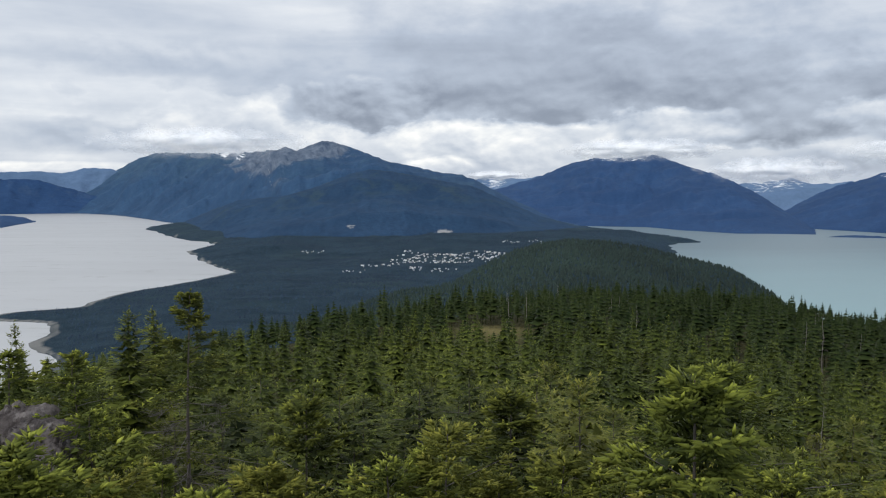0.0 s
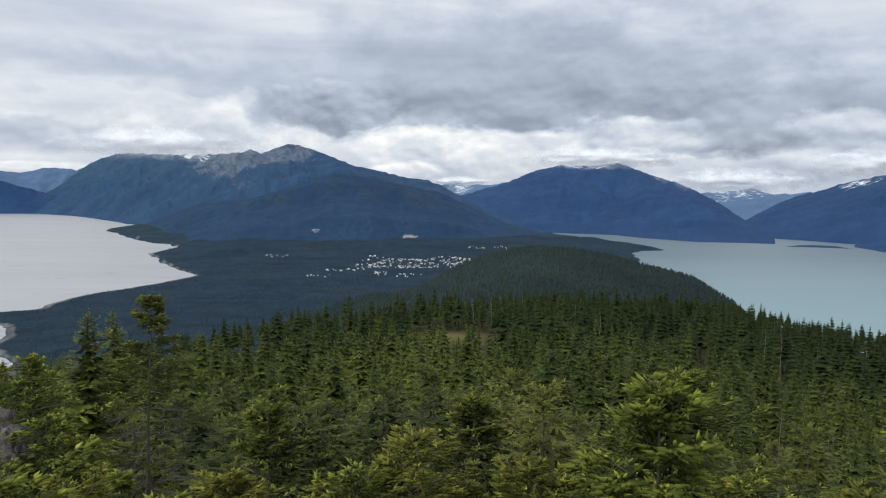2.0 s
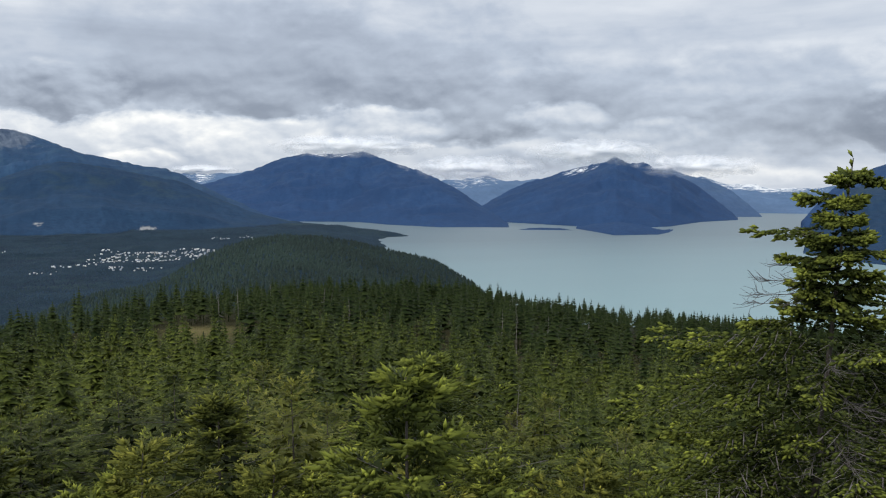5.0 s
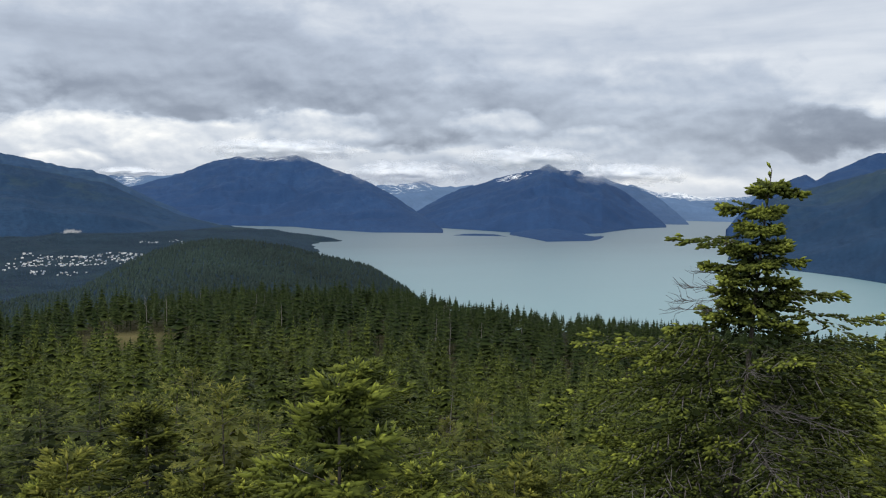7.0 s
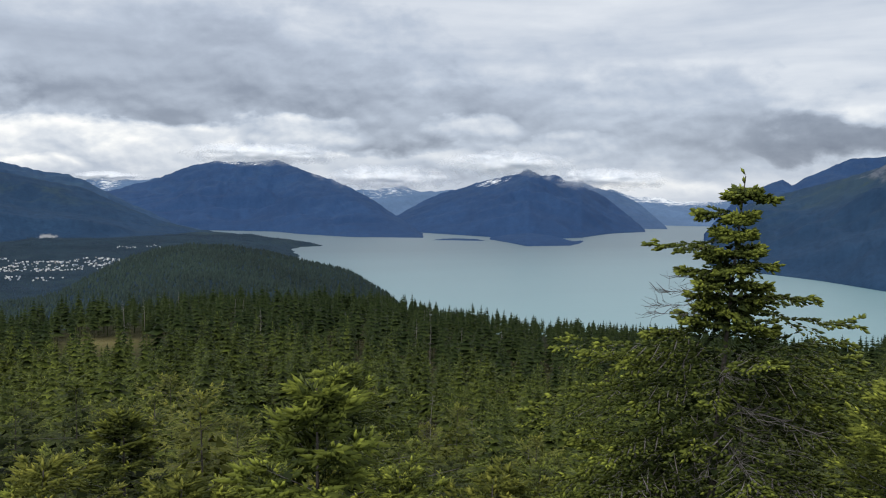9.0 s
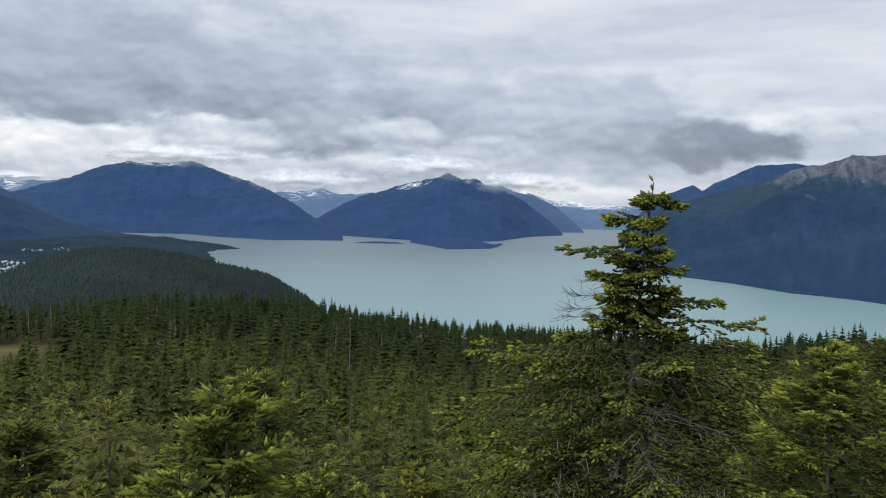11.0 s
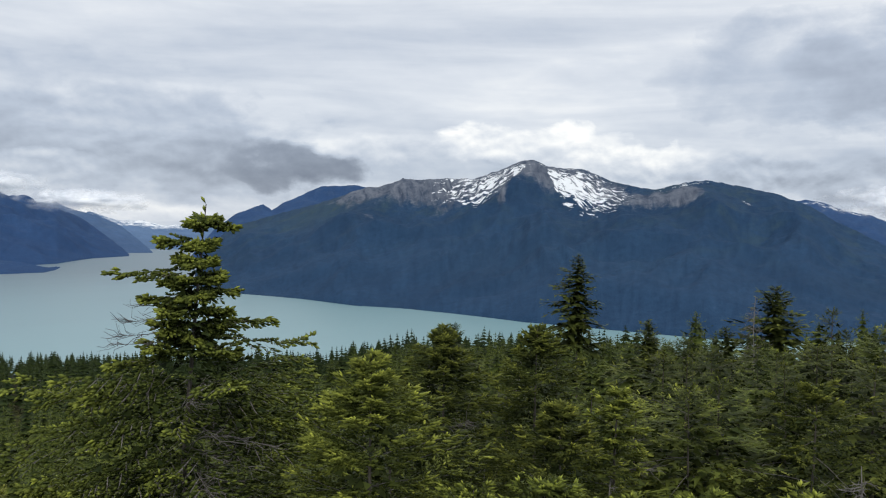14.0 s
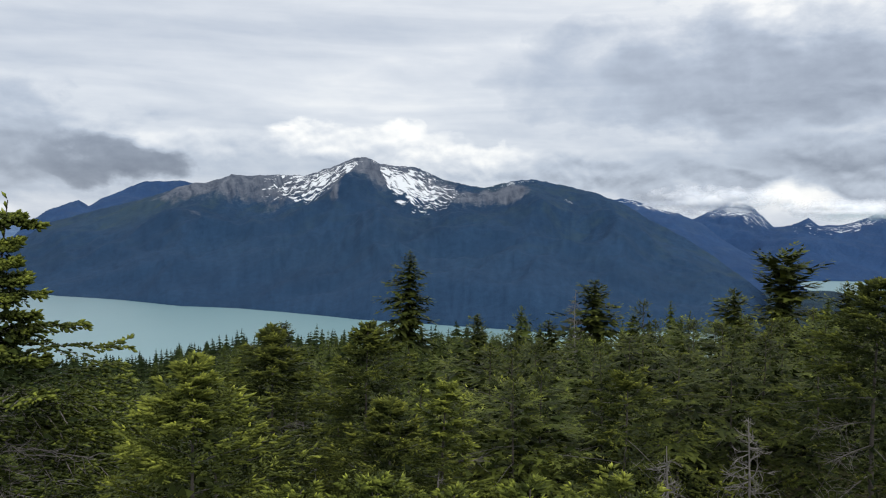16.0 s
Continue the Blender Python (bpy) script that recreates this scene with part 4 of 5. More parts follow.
# the tall spruce close to the viewpoint: open spire above a broad tiered skirt
BIG = (6.18, 6.83)
big_h = 100.30 - ground_z(*BIG)
L, R = 2.40, -0.73
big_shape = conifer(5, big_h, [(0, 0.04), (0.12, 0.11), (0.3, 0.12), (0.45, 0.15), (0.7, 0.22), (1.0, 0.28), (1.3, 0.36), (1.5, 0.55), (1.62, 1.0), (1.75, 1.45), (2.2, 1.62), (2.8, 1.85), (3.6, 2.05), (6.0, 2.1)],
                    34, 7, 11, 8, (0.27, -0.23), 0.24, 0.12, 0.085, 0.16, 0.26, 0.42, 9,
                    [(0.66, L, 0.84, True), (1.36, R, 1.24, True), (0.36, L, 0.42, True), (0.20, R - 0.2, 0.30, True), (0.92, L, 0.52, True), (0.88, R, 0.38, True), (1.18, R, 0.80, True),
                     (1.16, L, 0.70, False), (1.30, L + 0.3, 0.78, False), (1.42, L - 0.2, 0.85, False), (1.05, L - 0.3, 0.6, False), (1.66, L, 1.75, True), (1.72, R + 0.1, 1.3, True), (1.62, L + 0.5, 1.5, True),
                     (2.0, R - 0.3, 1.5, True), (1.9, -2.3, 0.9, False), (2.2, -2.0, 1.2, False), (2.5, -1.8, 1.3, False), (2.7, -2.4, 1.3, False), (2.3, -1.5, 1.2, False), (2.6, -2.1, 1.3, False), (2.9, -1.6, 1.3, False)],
                    shade_core=0.5, rise=(-8.0, 2.0, 26.0), dead_reach=0.5, gather=0.14, thick_frond=0.19, pack=0.8)
plant(big_shape, BIG[0], BIG[1], 100.3, "tall ragged spruce with fresh yellow-green tips and dead grey twigs inside", NEEDLES_FRESH)


def slim(h, w):
    """A narrow crown: depth, radius pairs for a tree of height h and width w."""
    return [(0, 0.05 * w), (0.06 * h, 0.18 * w), (0.2 * h, 0.46 * w), (0.45 * h, 0.8 * w), (0.7 * h, 0.98 * w), (h, w)]


def broad(h, w):
    return [(0, 0.07 * w), (0.06 * h, 0.28 * w), (0.16 * h, 0.54 * w), (0.32 * h, 0.82 * w), (0.55 * h, w), (h, 1.05 * w)]


def flat_top(h, w):
    return [(0, 0.3 * w), (0.04 * h, 0.75 * w), (0.12 * h, 0.9 * w), (0.3 * h, 0.7 * w), (0.6 * h, w), (h, w)]


# trees that stand out: x, y, top, width, crown, ragged, bare, label
SINGLE = [
    (-4.22, 13.77, 98.4, 1.3, slim, 0.25, 0.8, "slender spruce with bare grey branches below its green top"),
    (-7.81, 20.57, 97.2, 1.25, slim, 0.2, 0.0, "slender pointed green spruce"),
    (-7.90, 22.66, 96.9, 1.1, slim, 0.2, 0.0, "slender pointed green spruce"),
    (-10.0, 19.6, 97.0, 0.9, slim, 0.2, 0.0, "small dark pointed spruce beside the bare rock"),
    (6.40, 4.48, 98.9, 1.55, slim, 0.2, 0.0, "bushy young spruce with drooping green sprays"),
    (45.7, 18.2, 98.75, 1.9, slim, 0.25, 0.15, "tall dark spruce standing above the canopy"),
    (39.7, 6.5, 97.75, 2.0, broad, 0.12, 0.0, "dense cone-shaped spruce standing above the canopy"),
    (30.2, -1.2, 99.2, 1.5, flat_top, 0.2, 0.1, "wind-shaped flat-topped spruce above the canopy"),
    (34.2, 0.3, 97.95, 1.5, broad, 0.2, 0.0, "small dark spruce above the canopy"),
    (30.1, -3.2, 98.5, 1.7, broad, 0.3, 0.0, "dark broad-topped spruce above the canopy"),
    (12.1, -1.6, 99.5, 1.6, slim, 0.3, 0.2, "tall dark spruce with sparse limbs"),
    (2.94, 8.93, 98.1, 1.5, broad, 0.3, 0.08, "bushy spruce with pale green tips and bare twigs on top"),
    (26.2, 15.1, 96.7, 1.9, slim, 0.2, 0.0, "pointed dark spruce with short boughs"),
    (28.9, 8.9, 97.0, 1.9, slim, 0.2, 0.0, "pointed dark spruce with short boughs"),
    (27.6, 6.0, 97.1, 1.9, slim, 0.2, 0.0, "pointed green spruce with short boughs"),
    (-0.18, 7.4, 97.75, 0.8, slim, 0.2, 0.0, "small young green spruce"),
    (11.25, 6.6, 98.55, 1.5, slim, 0.2, 0.05, "dark pointed spruce with tiered boughs"),
    (9.4, 3.9, 98.05, 1.5, slim, 0.2, 0.0, "pointed green spruce with tiered boughs"),
    (14.2, 6.4, 98.3, 1.6, slim, 0.2, 0.0, "dark pointed spruce with tiered boughs"),
]
for k, (x, y, top, w, crown, rg, ba, label) in enumerate(SINGLE):
    h, r = top - ground_z(x, y), math.hypot(x, y)
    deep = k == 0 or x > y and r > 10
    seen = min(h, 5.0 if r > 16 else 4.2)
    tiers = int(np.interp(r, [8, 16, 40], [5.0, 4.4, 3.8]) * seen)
    shape = conifer(40 + k, h, crown(seen, w), tiers, 6, 10 if r < 16 else 8, 7 if r < 16 else 0, (0, 0), rg, ba, (0.055 if k == 0 else np.interp(r, [7, 14], [0.065, 0.085])) if r < 16 else 0.0, fine=True, skirt=0.0 if r < 16 or ba > 0.5 else 0.4, rim=16, twig_width=0.5, spread=0.36 if r < 16 else 0.44, shade_core=0.3 if ba < 0.5 else 0.0, lowest=1.0 - 0.98 * seen / h, bare_at=(1 - 3.0 / h, 1 - 1.5 / h) if k == 0 else (0.5, 0.78))
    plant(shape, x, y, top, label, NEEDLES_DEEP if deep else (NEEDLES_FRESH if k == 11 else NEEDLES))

# low yellowish shrub in front
SHRUBS = [(0.05, 7.0, 97.78, 1.0), (0.95, 6.7, 97.62, 0.9), (1.75, 7.2, 97.5, 0.9), (-1.5, 6.9, 97.5, 0.9), (-2.9, 7.2, 97.35, 0.9), (2.7, 6.5, 97.55, 1.0), (3.6, 6.3, 97.5, 0.9), (-4.1, 6.6, 97.3, 0.9),
          (-4.25, 8.9, 97.15, 0.8), (-5.35, 9.5, 96.9, 0.6), (-6.3, 10.4, 97.3, 0.7), (-5.0, 11.3, 97.4, 0.6), (-4.0, 10.4, 97.0, 0.6), (-3.2, 9.4, 96.9, 0.6)]
SHRUBS = [(x, y, top + (0.22 if k < 8 else 0.0), w) for k, (x, y, top, w) in enumerate(SHRUBS)]
for k, az in enumerate([-16, -11, -4, 4, 11, 17, 22, 28, 33, 62, 67, 72, 77, 83, 94]):
    far = 6.4 + 1.1 * ((k * 0.618) % 1.0)
    rise = np.interp(az, [33, 60], [-18.3, -15.9]) + 1.5 * ((k * 0.382) % 1.0) - 0.8
    SHRUBS.append((far * math.sin(radians(az)), far * math.cos(radians(az)), EYE_Z + far * math.tan(radians(rise)), 0.8))
SHRUBS += [(-4.75, 8.7, 97.05, 0.8), (-3.7, 8.3, 97.2, 0.7), (-4.35, 10.2, 97.3, 0.6), (-5.3, 11.9, 97.75, 0.8), (-6.4, 12.2, 97.7, 0.8)]
for k, (x, y, top, w) in enumerate(SHRUBS):
    h = top - ground_z(x, y)
    shape = conifer(70 + k, h, broad(min(h, 2.6), w * 1.15), max(4, int(4.2 * min(h, 2.2))), 6, 7, 6 if k < 14 else 5, (0, 0), 0.35, 0.0, 0.065, fine=True, lowest=1.0 - 0.9 * min(h, 2.2) / h, rise=(-6.0, 8.0, 40.0), shade_core=0.3, gather=0.5)
    plant(shape, x, y, top, "low spreading shrub with yellow-green new growth", NEEDLES_YELLOW if k % 3 != 2 and k < 8 or 14 <= k < 22 and k % 2 else NEEDLES, "evergreen_shrub")


def dead_tree(seed, h, w, n):
    """A bare snag: thin leader, brittle limbs and a haze of fine twigs in its upper part."""
    rng = np.random.default_rng(seed)
    hs = np.linspace(-0.2, h, 9)
    mid = np.stack([np.sin(hs * 0.9 + seed) * 0.05, np.cos(hs * 1.3 + seed) * 0.04, hs], -1)
    trunk = tube(mid, np.linspace(0.032, 0.006, 9) * (0.4 + 0.25 * h), 6)
    limbs = []
    crown = min(h * 0.8, 3.2)
    for i in range(n):
        deep = crown * rng.random() ** 0.8
        a = rng.random() * 6.28
        L = w * (0.12 + 1.05 * deep / crown) * (0.5 + 0.8 * rng.random())
        d = np.array([math.cos(a), math.sin(a), 0.25 * rng.normal() - 0.05])
        z = h - deep - 0.03
        p0 = np.array([np.interp(z, hs, mid[:, 0]), np.interp(z, hs, mid[:, 1]), z])
        p1 = p0 + d * L * 0.5 + rng.normal(size=3) * 0.05 * L
        p2 = p0 + d * L + np.array([0, 0, 0.10 * L * rng.normal()])
        limbs.append(tube([p0, p1, p2], [0.009, 0.006, 0.002], 3))
        for _ in range(6):
            f = 0.25 + 0.7 * rng.random()
            q0 = p0 + (p1 - p0) * f * 2 if f < 0.5 else p1 + (p2 - p1) * (f - 0.5) * 2
            q = unit(d + rng.normal(size=3) * 0.75)
            e = (0.06 + 0.3 * L) * (0.6 + 0.7 * rng.random())
            limbs.append(tube([q0, q0 + q * e * 0.55 + rng.normal(size=3) * 0.02, q0 + q * e], [0.0045, 0.0035, 0.0015], 3))
    return trunk, None, merge(limbs)


def plant_dead(seed, x, y, top, w, n, label):
    shape = dead_tree(seed, top - ground_z(x, y), w, n)
    t = plant(shape, x, y, top, label, None, "dead_tree", 0, "dead trees")
    for c in t.children:
        c.data.materials[0] = SILVERWOOD
    return t


plant_dead(1, 35.6, 6.6, 97.6, 0.75, 60, "bare grey dead spruce among green ones")
plant_dead(2, 11.2, -0.1, 97.85, 0.5, 80, "small bare silver-grey dead spruce")
plant_dead(3, 10.2, 0.75, 97.65, 0.6, 90, "small bushy dead grey spruce")
plant_dead(4, 9.8, 3.4, 97.2, 0.4, 30, "small bushy dead grey spruce")
for k in range(26):
    a, r = radians(random.uniform(-25, 85)), random.uniform(13, 70)
    x, y = r * math.sin(a), r * math.cos(a)
    crest = float(np.interp(math.degrees(a), *table_of(CREST_EL)))
    top = min(ground_z(x, y) + random.uniform(2.5, 3.6), EYE_Z + r * math.tan(radians(crest - 0.4 - 20.0 / r)))
    plant_dead(50 + k, x, y, top, random.uniform(0.5, 0.9), 26, "bare grey dead spruce among green ones")
rng = np.random.default_rng(77)
for k in range(16):
    a, r = radians(rng.uniform(2, 30)), rng.uniform(105, 190)
    x, y = r * math.sin(a), r * math.cos(a)
    plant_dead(20 + k, x, y, ground_z(x, y) + rng.uniform(5.0, 6.6), 0.5, 14, "pale bare dead trunk standing in the forest")

# variants of the slope's trees
VARIANTS = [(3.6, 1.35, 0.22, 0.0, slim), (3.2, 1.45, 0.28, 0.06, broad), (3.9, 1.3, 0.28, 0.14, slim), (3.4, 1.6, 0.26, 0.0, broad), (3.7, 1.2, 0.2, 0.0, slim)]
CLOSE_SHAPES = [(h, conifer(100 + k, h, prof(h, w), 12, 6, 9, 5, (0, 0), rg, ba, 0.08, fine=True, lowest=0.25)) for k, (h, w, rg, ba, prof) in enumerate(VARIANTS)]
NEAR_SHAPES = [(h, conifer(120 + k, h, prof(h, w), 12, 6, 7, 4, (0, 0), rg, ba, lowest=0.22, thick_frond=0.11, gather=0.12)) for k, (h, w, rg, ba, prof) in enumerate(VARIANTS)]
MID_SHAPES = [(h, conifer(200 + k, h, prof(h, w), 11, 5, 4, 0, (0, 0), 0.28, 0.0, sides=3, limbs=False, twig_width=0.42, lowest=0.3, spread=0.42, shade_core=0.0, skirt=0.58, rim=12)) for k, (h, w, prof) in enumerate([
    (4.3, 1.2, slim), (3.9, 1.3, broad), (4.8, 1.15, slim), (3.6, 1.45, slim), (4.5, 1.0, slim)])]
FAR_SHAPES = [(h, conifer(300 + k, h, prof(h, w), 10, 4, 1, 0, (0, 0), 0.32, 0.0, sides=3, limbs=False, twig_width=0.6, lowest=0.3, spread=0.5, shade_core=0.0, skirt=0.95, rim=8)) for k, (h, w, prof) in enumerate([
    (6.5, 1.25, slim), (5.6, 1.3, slim), (7.5, 1.2, slim), (5.2, 1.4, slim)])]

# openings that leave the dead trees in sight
SIGHT = [(11.2, -0.1), (10.2, 0.75), (9.8, 3.4), (-4.22, 13.77)]
rng = np.random.default_rng(2024)


def scatter(r0, r1, a0, a1, gap):
    """Places on a shaken grid within a sector."""
    n = int(2 * r1 / gap) + 1
    gx, gy = np.meshgrid(np.arange(n) * gap - r1, np.arange(n) * gap - r1)
    x = (gx + rng.uniform(-0.46, 0.46, gx.shape) * gap).ravel()
    y = (gy + rng.uniform(-0.46, 0.46, gy.shape) * gap).ravel()
    r, az = np.hypot(x, y), np.degrees(np.arctan2(x, y))
    ok = (r > r0) & (r < r1) & (az > a0) & (az < a1)
    return x[ok], y[ok], r[ok], az[ok]


def clear_of(x, y, gap):
    ok = np.ones(len(x), bool)
    for px, py in taken:
        ok &= np.hypot(x - px, y - py) > gap
    ok &= np.hypot((x - 7.0) / 7.0, (y - 112.0) / 24.0) > 1
    ok &= np.hypot((x + 4.7) / 1.0, (y - 9.6) / 1.6) > 1
    for px, py in SIGHT:
        t = np.clip((x * px + y * py) / (px * px + py * py), 0.35, 0.97)
        ok &= np.hypot(x - t * px, y - t * py) > 1.05
    return ok


def sized(x, y, r, az, room, jitter):
    """Heights that keep the canopy under its skyline."""
    z = land(x, y)[0]
    east = np.clip((az - 64.0) / 10.0, 0, 1)
    h = tree_height(r) * (rng.uniform(0.6, 1.35, len(x)) + 0.25 * east)
    room = room * (1.0 - np.clip((r - 10.0) / 12.0, 0, 1) * 0.9 * east)
    cap = EYE_Z + r * np.tan(np.radians(np.interp(az, *table_of(CREST_EL)) - room)) + jitter * rng.random(len(x)) ** 5 - 1.8 * np.minimum(r / 120.0, 1.0) * rng.random(len(x)) - z
    return z, np.minimum(h, np.maximum(cap, 0.8))


# trees near enough to tell apart
x, y, r, az = scatter(5.2, 27.0, -32, 101, 1.85)
ok = clear_of(x, y, 0.85)
x, y, r, az = x[ok], y[ok], r[ok], az[ok]
z, h = sized(x, y, r, az, np.interp(r, [5, 12, 27], [7.3, 3.4, 1.2]), 0.8)
LABELS = ["stunted green spruce with layered drooping boughs", "broad bushy spruce with layered green boughs", "pointed spruce with a few dead grey twigs", "wide low spruce with flat green sprays", "slim pointed young spruce"]
first = {}
stand = fbm(x / 3.5, y / 3.5, 3, 31)
for k in range(len(x)):
    v = int(rng.integers(len(NEAR_SHAPES)))
    close = r[k] < 11.5
    h0, shape = (CLOSE_SHAPES if close else NEAR_SHAPES)[v]
    s = h[k] / h0
    wide = np.clip(s, 0.7, 1.15) * rng.uniform(0.85, 1.2)
    m = pose(x[k], y[k], z[k] - 0.05, 0, 0, rng.uniform(0, 360))
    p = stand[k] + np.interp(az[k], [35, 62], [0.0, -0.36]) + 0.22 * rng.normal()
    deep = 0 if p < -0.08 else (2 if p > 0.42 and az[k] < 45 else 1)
    key = (v, bool(close), deep)
    if key not in first:
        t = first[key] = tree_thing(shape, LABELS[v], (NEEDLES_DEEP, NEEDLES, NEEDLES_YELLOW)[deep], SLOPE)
        t.matrix_basis = m
    else:
        t = copy_thing(first[key], m)
    t.scale = (wide, wide, s)


def forest(name, label, shapes, x, y, z, h, mat, lowest=0.8):
    """Many trees in one mesh."""
    vs, fs, ts, tints, k = [], [], [], [], 0
    pick = rng.integers(len(shapes), size=len(x))
    stand = fbm(x / 11.0, y / 11.0, 3, 32)
    for i in range(len(x)):
        h0, (trunk, crown, _) = shapes[pick[i]]
        v, f, t = merge([trunk, crown])
        s = h[i] / h0
        w = np.clip(s, lowest, 1.15) * rng.uniform(0.85, 1.2)
        a = rng.uniform(0, 6.283)
        c, sn = math.cos(a) * w, math.sin(a) * w
        vs.append(np.stack([v[:, 0] * c - v[:, 1] * sn + x[i], v[:, 0] * sn + v[:, 1] * c + y[i], v[:, 2] * s + z[i] - 0.1], -1))
        fs.append(f + k)
        ts.append(t)
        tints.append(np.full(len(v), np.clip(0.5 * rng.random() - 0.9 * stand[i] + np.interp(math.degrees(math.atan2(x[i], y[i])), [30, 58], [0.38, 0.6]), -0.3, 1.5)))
        k += len(v)
    me = mesh_of(name, np.concatenate(vs), np.concatenate(fs), mat, tip=np.concatenate(ts), tint=np.concatenate(tints))
    return tagged(new(name, me), label, "forest", kind="stuff")


x, y, r, az = scatter(27.0, 85.0, -31, 101, 2.6)
ok = clear_of(x, y, 1.2) & (r < np.interp(az, *table_of(CREST_R)) + 7)
x, y, r, az = x[ok], y[ok], r[ok], az[ok]
z, h = sized(x, y, r, az, np.interp(r, [27, 60, 90], [1.0, 0.5, 0.3]) - 0.5 * (az > 80), 1.2)
forest("spruce_forest", "dense stunted spruce forest on the slope below", MID_SHAPES, x, y, z, h, NEEDLES)

x, y, r, az = scatter(85.0, 250.0, -31, 90, 3.5)
ok = clear_of(x, y, 2.0) & (r < np.interp(az, *table_of(CREST_R)) + 9)
x, y, r, az = x[ok], y[ok], r[ok], az[ok]
z, h = sized(x, y, r, az, np.interp(az, [30, 40], [0.25, 0.05]), np.interp(az, [15, 25, 36, 60], [3.6, 2.6, 0.9, 0.9]))
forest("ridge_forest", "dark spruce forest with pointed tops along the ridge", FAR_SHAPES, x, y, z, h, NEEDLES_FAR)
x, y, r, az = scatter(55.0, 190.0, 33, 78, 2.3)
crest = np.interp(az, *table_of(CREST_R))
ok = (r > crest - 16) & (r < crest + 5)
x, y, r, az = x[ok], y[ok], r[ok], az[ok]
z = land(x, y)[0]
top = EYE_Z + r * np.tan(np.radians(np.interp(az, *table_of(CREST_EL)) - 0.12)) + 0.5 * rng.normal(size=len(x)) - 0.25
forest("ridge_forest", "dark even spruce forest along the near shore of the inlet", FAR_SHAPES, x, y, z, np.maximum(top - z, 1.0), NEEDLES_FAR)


def spike(sides):
    """A far tree: two stacked ragged cones."""
    v, f = [], []
    for z0, z1, w in ((0.0, 0.7, 0.26), (0.4, 1.0, 0.16)):
        b0 = len(v)
        for i in range(sides):
            a = 6.283 * i / sides
            k = w * (1 + 0.3 * math.sin(3 * a + z0 * 9))
            v.append((k * math.cos(a), k * math.sin(a), z0))
        v.append((0, 0, z1))
        for i in range(sides):
            f.append((b0 + i, b0 + (i + 1) % sides, b0 + sides, b0 + sides))
    return np.array(v), np.array(f)[:, :3]


def far_woods(name, label, x, y, z, h, mat):
    v, f = spike(4)
    n = len(x)
    a = rng.uniform(0, 6.283, n)
    w = h * rng.uniform(1.2, 2.2, n)
    c, sn = np.cos(a) * w, np.sin(a) * w
    co = np.stack([v[None, :, 0] * c[:, None] - v[None, :, 1] * sn[:, None] + x[:, None], v[None, :, 0] * sn[:, None] + v[None, :, 1] * c[:, None] + y[:, None], v[None, :, 2] * h[:, None] + z[:, None] - 0.3], -1)
    faces = (f[None] + (np.arange(n) * len(v))[:, None, None]).reshape(-1, 3)
    me = mesh_of(name, co.reshape(-1, 3), faces, mat, tip=np.zeros(n * len(v)), tint=np.repeat(np.clip(0.5 + 0.25 * rng.normal(size=n) + 1.3 * fbm(x / 70.0, y / 70.0, 4, 33), -0.3, 1.4), len(v)))
    return tagged(new(name, me), label, "forest", kind="stuff")


# hill and lowland needles are tinted blue to stand for haze
NEEDLES_HILL = foliage("hazed_hill_needles", (0.018, 0.033, 0.030), (0.036, 0.057, 0.047), (0.04, 0.05, 0.03))
NEEDLES_FLAT = foliage("hazed_lowland_needles", (0.021, 0.046, 0.078), (0.038, 0.071, 0.113), (0.05, 0.06, 0.06))
x, y, r, az = scatter(380.0, 640.0, -12, 25, 2.5)
z, _ = land(x, y)
ok = z > 6
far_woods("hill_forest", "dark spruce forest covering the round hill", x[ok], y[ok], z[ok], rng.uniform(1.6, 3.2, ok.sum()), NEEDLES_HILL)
x, y, r, az = scatter(420.0, 1750.0, -29, 17, 6.5)
z, shore = land(x, y)
town_gap = np.hypot((x - 5) / 125, (y - 1160) / 190) > rng.uniform(0.2, 1.2, len(x))
ok = (z > 1.2) & (shore < 0.3) & ((az < 3) | (r > 700)) & town_gap
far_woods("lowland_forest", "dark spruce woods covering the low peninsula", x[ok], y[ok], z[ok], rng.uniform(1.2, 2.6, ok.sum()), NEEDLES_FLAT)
x, y, r, az = scatter(820.0, 1700.0, 84, 106, 9.0)
z, shore = land(x, y)
ok = (z > 1.0) & (shore < 0.4)
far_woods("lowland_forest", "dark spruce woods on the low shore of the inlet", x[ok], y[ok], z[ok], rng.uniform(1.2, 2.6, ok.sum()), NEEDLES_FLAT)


# ---- the town on the isthmus ----
def plain(name, colour, rough=0.8):
    m, n, b = material(name, rough, 0.3)
    p = place(n)
    f = n.noise(p, 1.2, 4.0)
    n.link(n.mix(f, tuple(c * 0.85 for c in colour), colour), b.inputs["Base Color"])
    return m


WALLS = [plain("white_boards", (0.78, 0.78, 0.76)), plain("pale_boards", (0.62, 0.64, 0.66)), plain("cream_boards", (0.66, 0.62, 0.52))]
ROOFS = [plain("pale_metal_roof", (0.55, 0.58, 0.62), 0.5), plain("white_metal_roof", (0.72, 0.73, 0.74), 0.5), plain("dark_roof", (0.16, 0.17, 0.18)), plain("blue_metal_roof", (0.25, 0.32, 0.42), 0.5)]
WINDOW = plain("dark_window", (0.05, 0.06, 0.07), 0.2)


def solid(name, verts, faces, mat, parent):
    me = bpy.data.meshes.new(name)
    me.from_pydata(verts, [], faces)
    me.materials.append(mat)
    me.update()
    ob = new(name, me)
    ob.parent = parent
    return ob


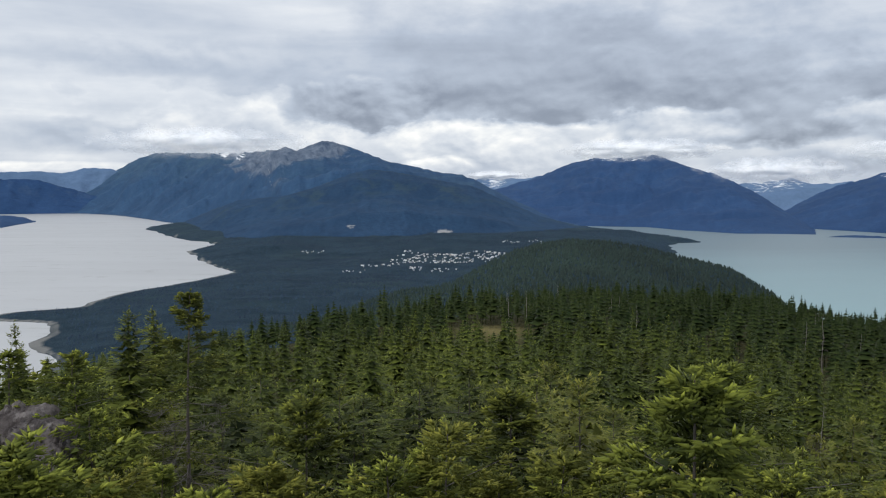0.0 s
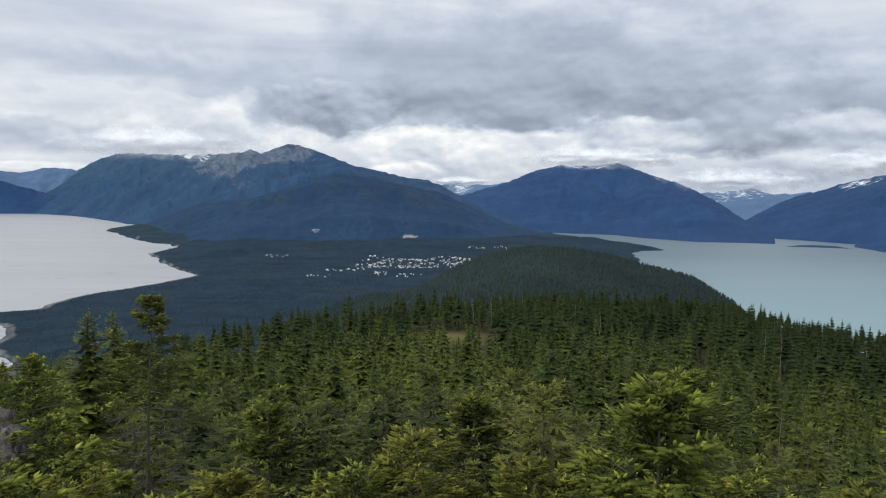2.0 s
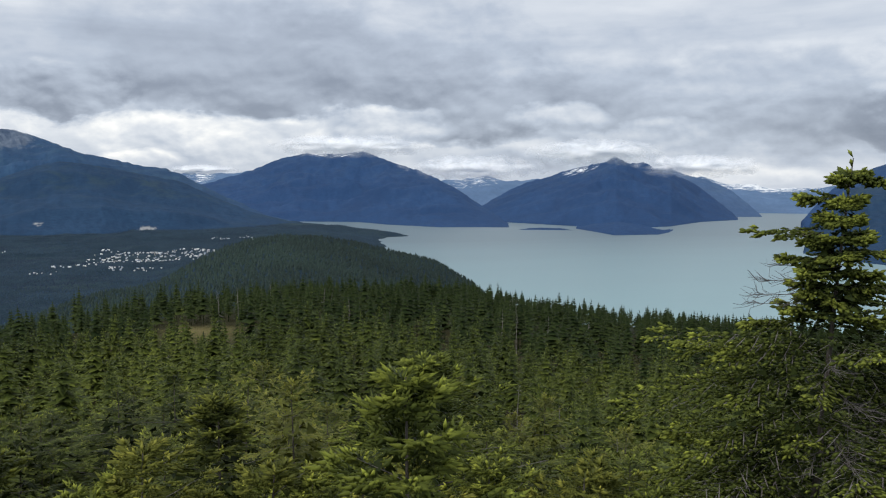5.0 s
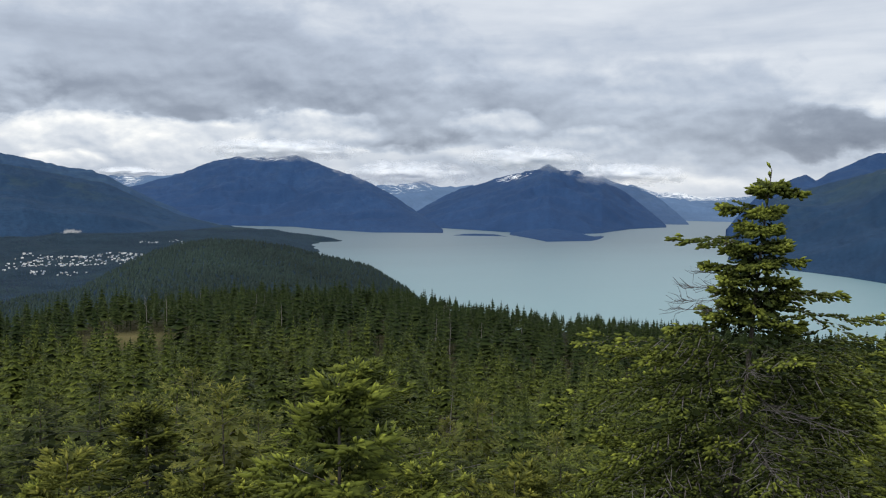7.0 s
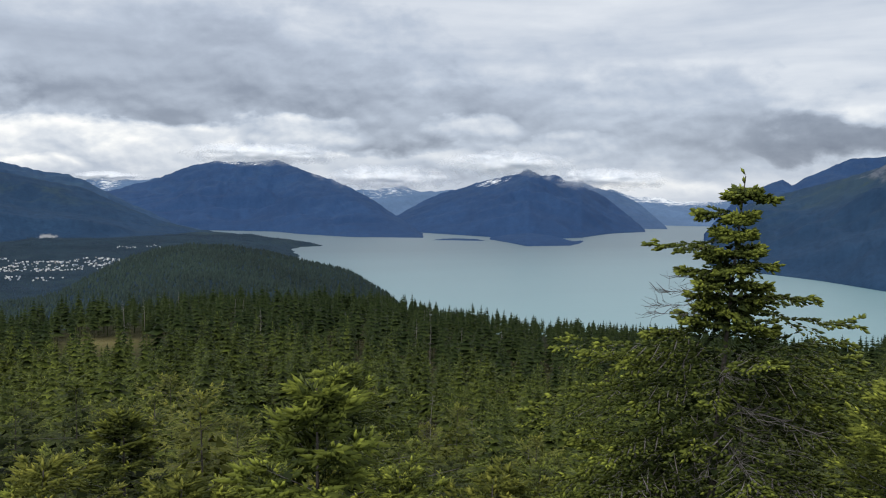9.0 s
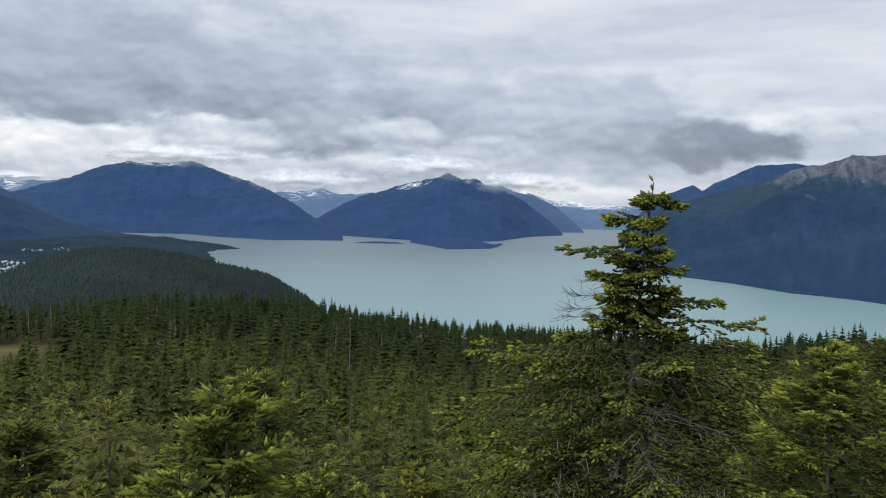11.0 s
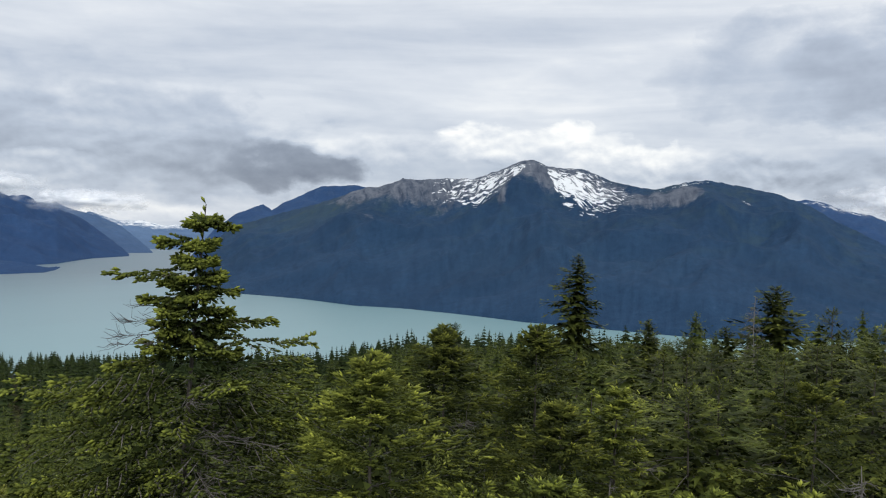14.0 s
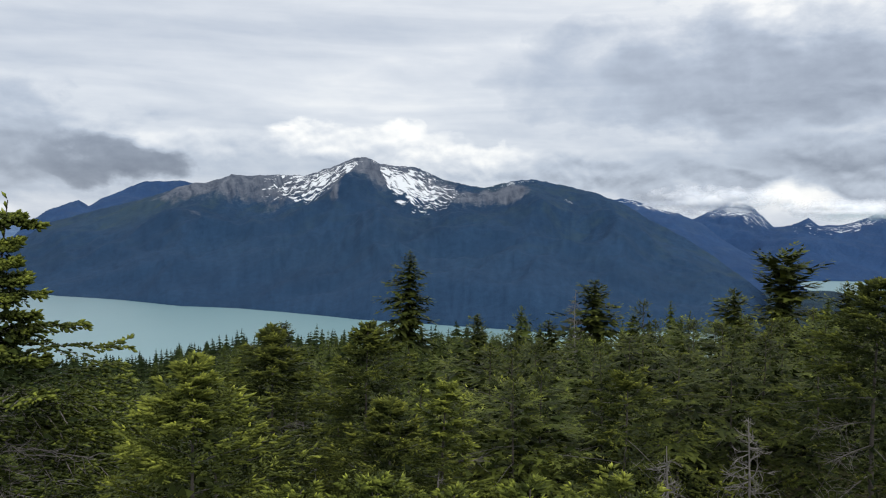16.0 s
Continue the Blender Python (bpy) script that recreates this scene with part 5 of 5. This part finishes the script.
def house(w, d, h, wall, roof, label):
    """Walls with a gabled roof that oversails them, and a row of windows."""
    t = tagged(new("house"), label, "house", "houses of the town")
    a, b = w / 2, d / 2
    g = 0.35 * d
    solid("wall", [(-a, -b, -1), (a, -b, -1), (a, b, -1), (-a, b, -1), (-a, -b, h), (a, -b, h), (a, b, h), (-a, b, h), (-a, 0, h + g), (a, 0, h + g)],
          [(0, 1, 5, 4), (2, 3, 7, 6), (1, 2, 6, 9, 5), (3, 0, 4, 8, 7)], wall, t)
    o, k = 0.18, 0.1
    v = []
    for x in (-a - o, a + o):
        v += [(x, -b - o, h - 0.12), (x, 0, h + g + 0.05), (x, b + o, h - 0.12), (x, -b - o, h - 0.12 + k), (x, 0, h + g + 0.05 + k), (x, b + o, h - 0.12 + k)]
    solid("roof", v, [(0, 1, 4, 3), (1, 2, 5, 4), (6, 9, 10, 7), (7, 10, 11, 8), (3, 4, 10, 9), (4, 5, 11, 10), (0, 6, 7, 1), (1, 7, 8, 2), (0, 3, 9, 6), (2, 8, 11, 5)], roof, t)
    n = max(2, int(w / 0.9))
    for i in range(n):
        x = -a + w * (i + 0.5) / n
        solid("window", [(x - 0.16, -b - 0.02, h * 0.35), (x + 0.16, -b - 0.02, h * 0.35), (x + 0.16, -b - 0.02, h * 0.8), (x - 0.16, -b - 0.02, h * 0.8)], [(0, 1, 2, 3)], WINDOW, t)
    return t


rng = np.random.default_rng(9)
KINDS = [(1.35, 1.1, 0.8, 0, 0, "white wooden house with a pale metal roof"), (1.6, 1.2, 0.9, 1, 1, "pale house with a white metal roof"),
         (1.2, 1.0, 0.8, 2, 2, "cream house with a dark roof"), (3.0, 1.5, 0.9, 0, 1, "long white shed with a white metal roof"),
         (1.8, 1.3, 0.9, 1, 3, "pale house with a blue metal roof")]
models = {}
# quarters of the town: middle, half size, houses
QUARTERS = [(40, 1190, 52, 80, 170), (-35, 1180, 30, 100, 60), (-20, 1015, 40, 16, 20), (-78, 1045, 26, 20, 14), (-46, 1150, 28, 42, 22), (-196, 1255, 16, 18, 10), (130, 1420, 42, 25, 16), (-105, 985, 14, 12, 6), (-330, 900, 60, 60, 3)]
for qx, qy, sx, sy, count in QUARTERS:
    for _ in range(count):
        x, y = qx + rng.uniform(-sx, sx), qy + rng.uniform(-sy, sy)
        k = int(rng.integers(len(KINDS)))
        m = pose(x, y, ground_z(x, y), 0, 0, rng.uniform(-25, 25) + (90 if rng.random() < 0.3 else 0))
        if ground_z(x, y) < 0.8:
            continue
        if k not in models:
            w, d, h, a, b, label = KINDS[k]
            models[k] = house(w, d, h, WALLS[a], ROOFS[b], label)
            models[k].matrix_basis = m
        else:
            copy_thing(models[k], m)


# ---- bare rock beside the viewpoint ----
def rock_material():
    m, n, b = material("lichened_rock", 0.9, 0.25)
    p = place(n)
    c = n.mix(n.span(n.noise(p, 2.2, 6.0, 0.65), 0.35, 0.7), (0.065, 0.056, 0.058), (0.20, 0.18, 0.178))
    c = n.mix(n.span(n.noise(p, 5.0, 4.0), 0.58, 0.66), c, (0.26, 0.24, 0.235))
    n.link(c, b.inputs["Base Color"])
    bump(n, b, n.noise(p, 6.0, 8.0, 0.7), 1.0, 0.12)
    return m


ROCK = rock_material()


def outcrop(seed, sx, sy, sz, x, y, z, tilt, label):
    """A bedded slab of rock breaking out of the slope: stepped ledges, cracks and worn edges."""
    rows, cols = 44, 60
    u, v = np.meshgrid(np.linspace(-1, 1, cols), np.linspace(-1, 1, rows))
    rim = np.clip(1.0 - np.maximum(np.abs(u) ** 3, np.abs(v) ** 3) - 0.25 * fbm(u * 2 + 4, v * 2, 4, seed), 0, 1)
    bed = fbm(u * 1.4 + 0.5 * v, v * 3.2 - 0.8 * u, 4, seed + 1)
    ledge = 0.55 * np.round(bed * 4.0) / 4.0 + 0.45 * bed
    crack = np.clip(0.10 - np.abs(fbm(u * 2.3 + v, v * 2.0 - u, 3, seed + 2)), 0, 0.1) * 3.0
    top = np.minimum(rim * 2.2, 1.0) * (0.62 + 0.55 * ledge - crack + 0.10 * fbm(u * 9, v * 9, 3, seed + 3)) - 0.35 * (rim < 0.02)
    co = np.stack([u * sx, v * sy, top * sz], -1).reshape(-1, 3)
    ob = tagged(new("rock", mesh_of("rock", co, grid_faces(rows, cols), ROCK)), label, "rock")
    ob.matrix_basis = pose(x, y, z, *tilt)
    return ob


outcrop(1, 0.40, 0.50, 0.26, -5.05, 10.3, 96.80, (30, -4, 8), "grey-purple lichened rock outcrop among the spruces")
outcrop(2, 0.45, 0.40, 0.22, -5.85, 11.3, 96.85, (18, -10, -20), "grey weathered rock beside low shrubs")
